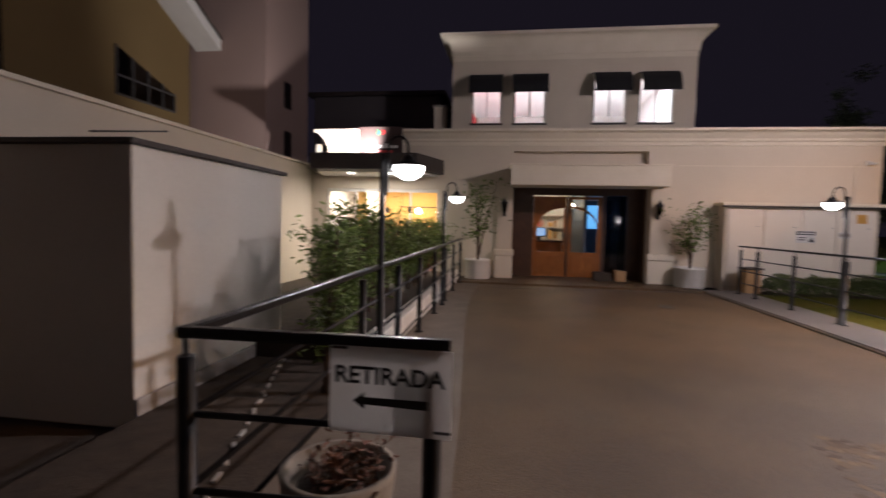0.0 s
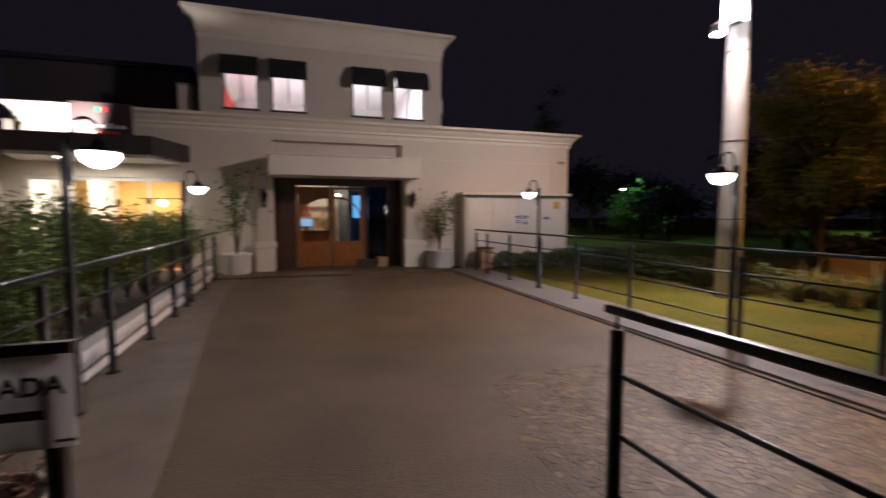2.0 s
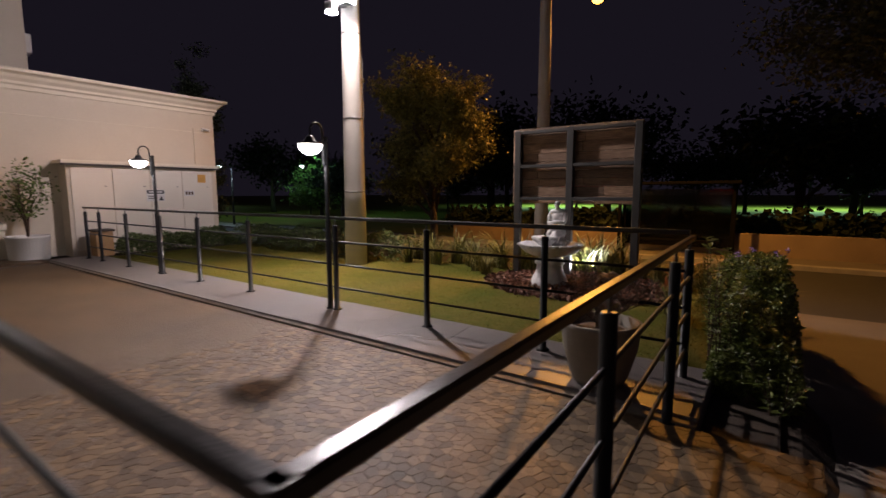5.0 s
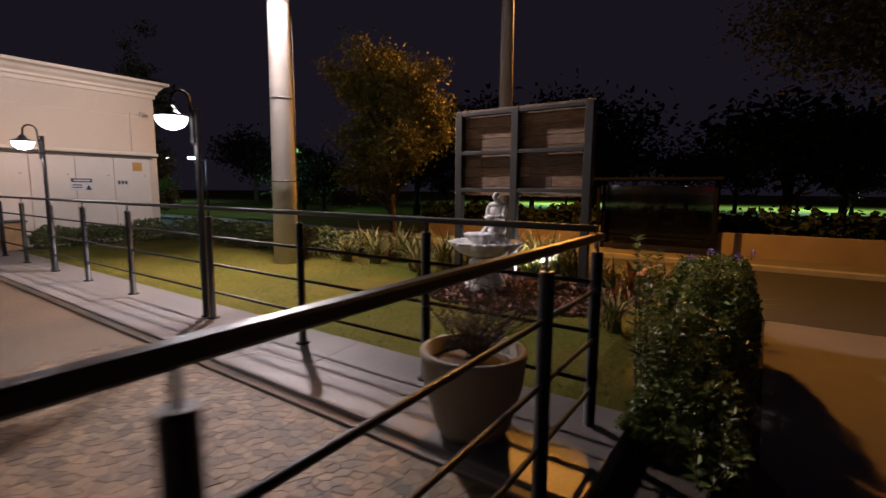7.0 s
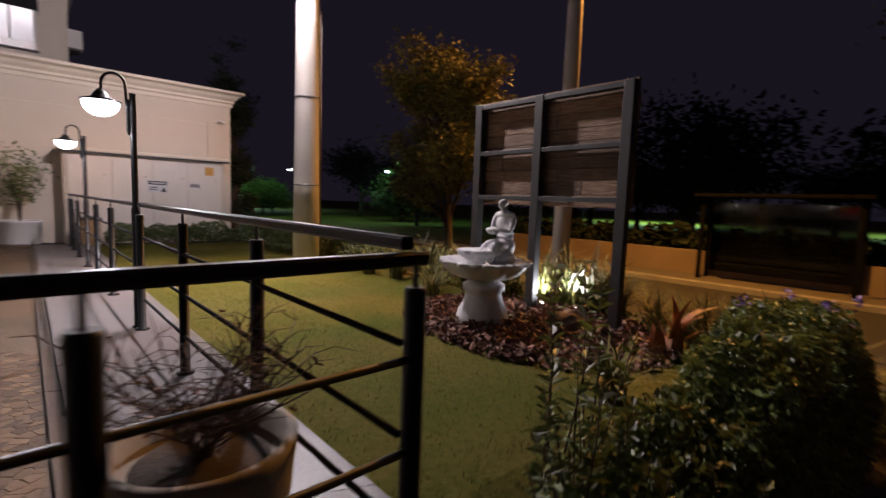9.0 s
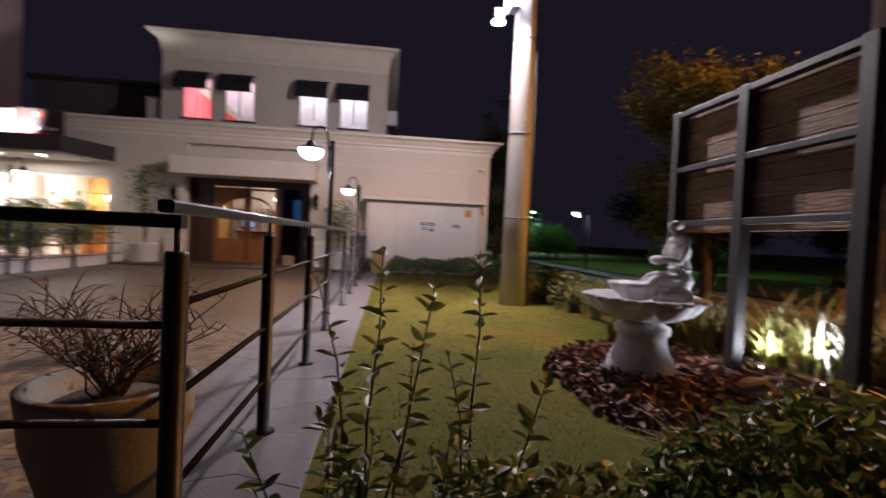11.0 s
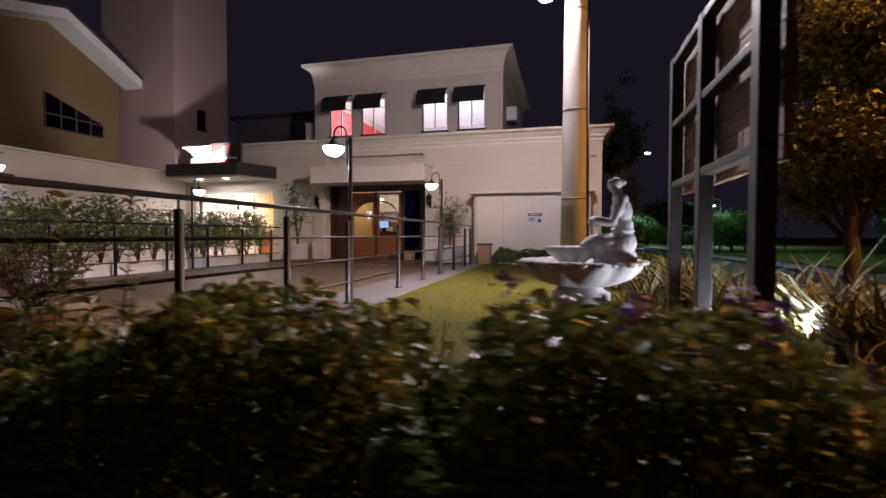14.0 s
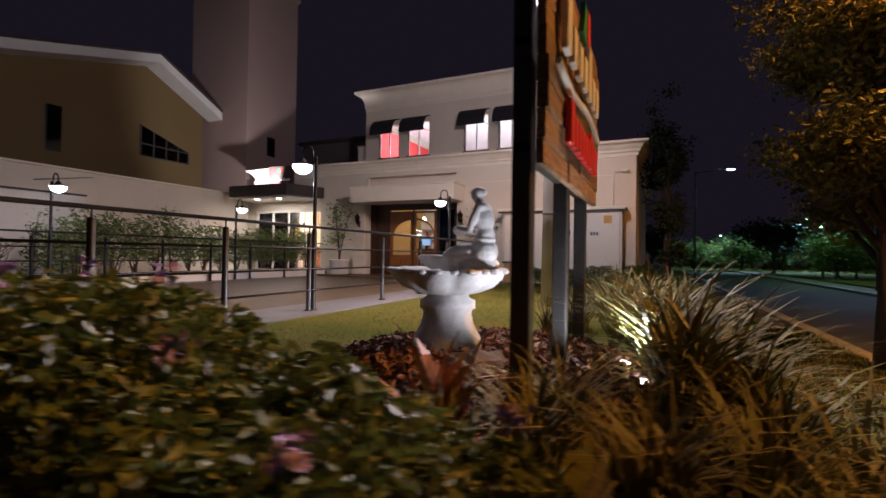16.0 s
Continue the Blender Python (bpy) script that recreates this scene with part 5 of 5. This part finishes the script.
for x, y, h in ((6.7, -0.3, 0.85), (6.72, -0.45, 0.72), (6.8, -0.4, 0.7), (6.92, -0.15, 0.7), (6.66, -0.2, 0.75), (6.45, -0.55, 0.55), (6.3, -0.6, 0.5), (6.55, -0.62, 0.62), (6.2, -0.55, 0.42), (6.88, -0.5, 0.64), (7.0, -0.56, 0.7), (7.14, -0.62, 0.7), (7.28, -0.6, 0.74), (7.06, -0.1, 1.1), (6.78, -0.13, 1.1), (6.84, -0.2, 0.9), (6.9, -0.32, 0.75), (7.0, -0.22, 0.55), (7.05, -0.4, 0.55), (7.25, -0.3, 0.58), (7.45, -0.45, 0.66), (7.7, -0.3, 0.85), (7.95, -0.4, 0.85), (8.2, -0.5, 0.85), (8.45, -0.25, 0.85), (8.7, -0.5, 0.8), (9.2, -0.5, 0.62), (9.45, -0.25, 0.6)):
    shoot(x, y, h, RNG)

CLUMPS = []
for v in range(3):
    rng = np.random.default_rng(30 + v)
    roots = np.column_stack([rng.normal(0, 0.05, 18), rng.normal(0, 0.05, 18), np.zeros(18)])
    CLUMPS.append(blades("tuft", roots, 0.8, 0.028, M_STRAP, rng, 0.75))
spots = [(10.22, 1.75, 1.05), (10.26, 1.5, 1.0), (10.2, 2.02, 1.08), (10.42, 1.85, 1.0), (10.1, 2.35, 1.0), (10.3, 1.65, 0.6), (9.85, 2.9, 0.85), (9.9, 3.4, 0.9), (10.1, 3.0, 0.9), (9.75, 3.9, 0.9), (10.0, 4.4, 0.95), (9.6, 4.6, 0.8), (9.95, 5.0, 0.9), (9.5, 5.2, 0.7),
         (10.55, 1.2, 0.8), (9.75, 0.8, 0.6), (10.4, 0.6, 0.72), (10.1, 0.35, 0.66), (10.6, 0.15, 0.9), (9.75, 0.45, 0.6), (10.35, -0.2, 0.62), (10.05, -0.3, 0.55), (10.75, -0.35, 0.9), (10.7, 0.8, 0.9), (10.5, 1.6, 0.9), (10.6, 2.3, 0.95),
         (10.5, 3.1, 0.9), (10.4, 3.8, 0.9), (11.1, 0.4, 0.8), (11.2, -0.3, 0.8), (8.1, 0.35, 0.6), (9.5, 0.2, 0.6), (9.4, 3.6, 0.7), (9.2, 3.3, 0.55), (10.3, 5.6, 0.9), (9.3, 6.2, 0.7), (9.5, 7.0, 0.8), (9.6, 8.0, 0.8)]
for k, (x, y, s) in enumerate(spots):
    t = thing("strap_leaf_clump", (x, y, terrain(x, y) - 0.01), "clump of long arching strap leaves", "plant", "strap leaf clumps", turn=RNG.uniform(0, 360))
    for q in range(5):
        p = part("tuft", CLUMPS[(k + q) % 3], None, t)
        p.matrix_local = pose(0.04 * math.cos(2.4 * q), 0.04 * math.sin(2.4 * q), 0, 0, 0, 72 * q) @ Matrix.Scale(s * (0.88 + 0.06 * q), 4)

bro = thing("bromeliad", (9.38, 0.5, terrain(9.38, 0.5)), "rust coloured broad-leaved plant in front of the fountain", "plant")
rng = np.random.default_rng(77)
for k in range(22):
    d = 0.0 if k < 14 else -0.14
    part("leaf", blades("leaf", [(rng.normal(d, 0.03), rng.normal(-0.5 * d, 0.03), 0)], 0.52 if k < 14 else 0.38, 0.085, M_RUST, rng, 0.6), None, bro)

# leaf litter and reddish ground cover round the fountain, blades of the lawn
n = 5200
ang, rad = RNG.uniform(0, 2 * math.pi, n), np.sqrt(RNG.uniform(0, 1, n))
lx, ly = 9.05 + 1.05 * rad * np.cos(ang), 1.75 + 1.35 * rad * np.sin(ang)
keep = (lx > 8.05) & ((lx - 8.76) ** 2 + (ly - 2.02) ** 2 > 0.06)
pts = np.array([(x, y, terrain(x, y) + 0.03 + 0.12 * RNG.uniform() * (1 - 0.6 * r)) for x, y, r in zip(lx[keep], ly[keep], rad[keep])])
tagged(new("ground_cover", leaves("ground_cover", pts, 0.075, M_DRY, RNG, 0.0, 0.55)), "reddish brown leaf litter and ground cover in the bed", "ground cover", "", "stuff")
n = 90000
roots = np.column_stack([RNG.uniform(6.53, 9.6, n), RNG.uniform(-0.1, 10.7, n), np.zeros(n)])
roots[:, 2] = [terrain(x, y) + 0.015 for x, y in roots[:, :2]]
tagged(new("lawn_grass", blades("lawn_grass", roots, 0.036, 0.006, M_BLADE, RNG, 1.5, 1)), "short mown lawn grass blades", "grass", "", "stuff")
n = 3500
pts = np.column_stack([RNG.uniform(10.3, 12.8, n), RNG.uniform(-0.7, 5, n), np.zeros(n)])
pts[:, 2] = [terrain(x, y) + 0.04 + 0.3 * RNG.uniform() ** 1.5 for x, y in pts[:, :2]]
tagged(new("verge_cover", leaves("verge_cover", pts, 0.08, M_HEDGE, RNG, 0.0, 0.5)), "low creeping plants on the slope to the road", "ground cover", "", "stuff")

n = 16000
roots = np.column_stack([RNG.uniform(10.3, 13.0, n), RNG.uniform(-0.7, 11, n), np.zeros(n)])
roots[:, 2] = [terrain(x, y) + 0.0 for x, y in roots[:, :2]]
tagged(new("verge_grass", blades("verge_grass", roots, 0.16, 0.012, M_BLADE, RNG, 1.2, 2)), "rough uncut grass on the slope to the road", "grass", "", "stuff")

# ---- trees ----


def tree(name, at, label, height, crown, rng, count, leaf, mat=M_TREELEAF, limbs=9, low=0.38, group="", trunk=0.13, clump=0.2):
    t = thing(name, at, label, "tree", group)
    bm = bmesh.new()
    top = Vector((rng.normal(0, 0.1), rng.normal(0, 0.1), height * 0.7))
    tube(bm, [(0, 0, 0), (0.04, 0.02, height * 0.2), Vector((top.x * 0.6, top.y * 0.6, height * 0.45)), top], [trunk, trunk * 0.8, trunk * 0.55, trunk * 0.25], 9)
    tips = []
    for k in range(limbs):
        a = 2 * math.pi * k / limbs + rng.uniform(-0.3, 0.3)
        z0 = height * rng.uniform(low * 0.8, 0.6)
        L = crown * rng.uniform(0.65, 1.05)
        end = Vector((math.cos(a) * L, math.sin(a) * L, z0 + height * rng.uniform(0.12, 0.36)))
        mid = Vector((end.x * 0.5, end.y * 0.5, z0 + (end.z - z0) * 0.65))
        tube(bm, [(0.02, 0.01, z0), mid, end], [trunk * 0.4, trunk * 0.25, 0.012], 6)
        tips += [end, mid, mid.lerp(end, 0.5)]
        for _ in range(3):
            e2 = mid + Vector((rng.normal(0, 0.35), rng.normal(0, 0.35), rng.uniform(0.1, 0.6))) * crown * 0.6
            tube(bm, [mid, e2], [0.02, 0.006], 5)
            tips.append(e2)
    tips.append(top + Vector((0, 0, height * 0.2)))
    part("trunk", bm, M_BARK, t)
    tp = np.array([tuple(v) for v in tips])
    pts = tp[rng.integers(0, len(tp), count)] + rng.normal(0, crown * clump, (count, 3)) * np.array([1, 1, 0.75])
    part("crown", leaves("crown", pts, leaf, mat, rng, 0.2, 0.5), mat, t)
    return t


rng = np.random.default_rng(11)
tree("street_tree", (12.88, 7.1, -0.8), "broad street tree lit orange by the street lamp", 5.8, 1.4, rng, 30000, 0.1, limbs=19, low=0.3, clump=0.14)
tree("street_tree", (20.3, -4.2, -0.75), "tall dark street tree with hanging branches", 10.0, 4.2, rng, 20000, 0.17, M_DIMLEAF, 16, 0.4, "", 0.25, 0.13)
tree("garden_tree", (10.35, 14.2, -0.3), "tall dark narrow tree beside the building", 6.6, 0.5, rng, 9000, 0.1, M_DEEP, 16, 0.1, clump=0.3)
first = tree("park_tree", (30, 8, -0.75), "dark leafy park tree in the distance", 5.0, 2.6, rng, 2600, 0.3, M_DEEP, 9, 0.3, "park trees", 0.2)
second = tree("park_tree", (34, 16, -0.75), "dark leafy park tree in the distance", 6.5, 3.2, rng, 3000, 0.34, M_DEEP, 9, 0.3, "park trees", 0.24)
rr = random.Random(5)
for k in range(30):
    if k < 20:
        x, y = rr.uniform(28, 62), -14 + 3.4 * k + rr.uniform(-1.5, 1.5)
    else:
        x, y = rr.uniform(2, 26), rr.uniform(58, 90)
        if 12 < x < 20.5:
            x += 9
    copy_thing((first, second)[k % 2], pose(x, y, -0.75, 0, 0, rr.uniform(0, 360)) @ Matrix.Scale(rr.uniform(0.8, 1.3), 4))

low = tree("park_bush", (15.0, 78.0, -0.72), "low spreading tree lit green by the park lamps", 4.0, 2.3, rng, 3200, 0.3, M_LEAFB, 12, 0.2, "low park trees", 0.16, 0.2)
for x, y, k in ((18.2, 81, 0.9), (21.0, 76, 1.1), (12.4, 83, 1.0), (24.2, 80, 1.15), (27.0, 84, 0.95), (30.5, 76, 1.2), (32.0, 34.5, 1.15), (23.3, 46.0, 0.9), (25.4, 49.0, 0.8)):
    copy_thing(low, pose(x, y, -0.72, 0, 0, 50 * x) @ Matrix.Scale(k, 4))

# ---- across the road ----
n = 9000
pts = np.column_stack([RNG.uniform(21.6, 22.8, n), RNG.uniform(-45, 13, n), RNG.uniform(-0.7, 0.0, n)])
pts[:, 2] += [0.75 * RNG.uniform() ** 0.5 + 0.2 * noise.noise(Vector((0, y * 0.6, 2))) for y in pts[:, 1]]
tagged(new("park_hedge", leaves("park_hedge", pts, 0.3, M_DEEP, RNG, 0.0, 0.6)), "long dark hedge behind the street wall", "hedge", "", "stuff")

structure("street_wall", boxed(21.0, 21.2, -60, 12, -0.9, -0.02, bevel=0.01), M_OWALL, "low plastered wall across the road", "wall")
bsn = thing("bus_shelter", (20.2, 2.4, -0.75), "dark steel and glass shelter across the road", "shelter")
for y in (-1.75, 1.75):
    part("post", boxed(-0.05, 0.05, y - 0.05, y + 0.05, 0, 2.35), M_MATTE, bsn)
    part("post", boxed(0.6, 0.7, y - 0.05, y + 0.05, 0, 2.35), M_MATTE, bsn)
part("roof", boxed(-0.25, 0.8, -1.95, 1.95, 2.35, 2.45, bevel=0.02), M_MATTE, bsn)
part("back_panel", boxed(0.62, 0.66, -1.7, 1.7, 0.2, 2.2), M_DGLASS, bsn)
part("bench", boxed(0.2, 0.55, -1.4, 1.4, 0.42, 0.47), M_MATTE, bsn)


def street_lamp(x, y, mat, h=7.4, side=-1.0):
    t = thing("street_lamp", (x, y, -0.85), "tall street lamp lit in the distance", "street lamp", "distant street lamps")
    part("pole", lathe(bmesh.new(), [(0.09, 0), (0.05, h)], 8), M_STEEL, t)
    part("arm", tube(bmesh.new(), [(0, 0, h - 0.1), (side * 0.9, 0, h + 0.15)], 0.03, 6), M_STEEL, t)
    head = part("head", boxed(side * 0.9 - 0.3, side * 0.9 + 0.3, -0.14, 0.14, h + 0.08, h + 0.22, bevel=0.03), M_STEEL, t)
    bm = bmesh.new()
    ellipsoid(bm, (side * 0.9, 0, h + 0.05), (0.24, 0.14, 0.09), seg=12)
    g = part("lens", bm, mat, head)
    g.visible_shadow = False


for x, y, mm, h in ((34, 21.4, G_GREEN, 6), (38.6, -2, G_GREEN, 5), (20.7, 88, G_STREET, 5.4), (27, 77, G_STREET, 5.6), (29, 69, G_GREEN, 5.6), (24, 88, G_GREEN, 5.2), (33, 60, G_STREET, 5.6), (33.5, 38, G_STREET, 4.8), (22.6, 47, G_GREEN, 5.0), (20.3, 29.6, G_STREET, 3.9)):
    street_lamp(x, y, mm, h)
street_lamp(12.8, 39.8, G_STREET, 8.3, 2.6)

# ---- paving stones of the driveway ----


def clip(poly, mx, my, nx, ny):
    out = []
    for i, p in enumerate(poly):
        q = poly[(i + 1) % len(poly)]
        a, b = (p[0] - mx) * nx + (p[1] - my) * ny, (q[0] - mx) * nx + (q[1] - my) * ny
        if a <= 0:
            out.append(p)
        if a * b < 0:
            t = a / (a - b)
            out.append((p[0] + (q[0] - p[0]) * t, p[1] + (q[1] - p[1]) * t))
    return out


def paving(x0, x1, y0, y1, step, rng, gap=0.0035):
    """Irregular flat stones: the cells of jittered seeds."""
    nx, ny = int((x1 - x0) / step), int((y1 - y0) / step)
    sx, sy = (x1 - x0) / nx, (y1 - y0) / ny
    seed = {(i, j): (x0 + (i + 0.5 + rng.uniform(-0.48, 0.48)) * sx, y0 + (j + 0.5 + rng.uniform(-0.48, 0.48)) * sy) for i in range(nx) for j in range(ny)}
    for (i, j), (px, py) in seed.items():
        poly = [(x0, y0), (x1, y0), (x1, y1), (x0, y1)]
        for a in range(-2, 3):
            for b in range(-2, 3):
                q = seed.get((i + a, j + b))
                if q and (a or b):
                    d = math.hypot(q[0] - px, q[1] - py)
                    ux, uy = (q[0] - px) / d, (q[1] - py) / d
                    poly = clip(poly, (px + q[0]) / 2 - ux * gap, (py + q[1]) / 2 - uy * gap, ux, uy)
        if len(poly) > 2:
            yield (px, py), poly


def stone_data(c, poly, h, tilt=(0, 0)):
    lo = [(x, y, -0.02) for x, y in poly]
    hi = [(x, y, h - 0.0008) for x, y in poly]
    tx, ty = tilt
    tp = [(c[0] + (x - c[0]) * 0.9, c[1] + (y - c[1]) * 0.9, h + (x - c[0]) * tx + (y - c[1]) * ty) for x, y in poly]
    n = len(poly)
    f = [tuple(range(2 * n, 3 * n))]
    for k in range(n):
        j = (k + 1) % n
        f += [(k, j, n + j, n + k), (n + k, n + j, 2 * n + j, 2 * n + k)]
    return lo + hi + tp, f


prng = random.Random(9)
verts, faces = [], []
count = 0
for (c, poly) in paving(3.0, 5.54, -0.75, 3.5, 0.058, prng, 0.001):
    fade = smooth(1.6, 3.3, c[1]) + smooth(3.8, 3.1, c[0])
    h = prng.uniform(-0.001, 0.001) * max(1 - fade, 0) - 0.0022 * min(fade, 1)
    if prng.random() > 1.2 - 0.7 * smooth(1.8, 3.5, c[1]) - 0.7 * smooth(3.7, 3.0, c[0]):
        continue
    if 4.4 < c[0] < 5.5 and 0.2 < c[1] < 1.4 and count < 300:
        count += 1
        v, f = stone_data((0, 0), [(x - c[0], y - c[1]) for x, y in poly], h, (prng.gauss(0, 0.018), prng.gauss(0, 0.018)))
        ob = part("stone", raw("stone", v, f, M_STONE), None, drive)
        ob.location = (c[0], c[1], 0)
    else:
        v, f = stone_data(c, poly, h, (prng.gauss(0, 0.018), prng.gauss(0, 0.018)))
        faces += [tuple(i + len(verts) for i in t) for t in f]
        verts += v
rest = tagged(new("paving_rest", raw("paving_rest", verts, faces, M_STONEREST)), "", "", "", "stuff")
rest.parent = drive
for (c, poly) in paving(5.625, 6.515, -0.19, 3.6, 0.42, prng, 0.0008):
    v, f = stone_data((0, 0), [(x - c[0], y - c[1]) for x, y in poly], prng.uniform(0.0015, 0.004))
    ob = part("flagstone", raw("flagstone", v, f, M_FLAG), None, walkway)
    ob.location = (c[0], c[1], 0.03)
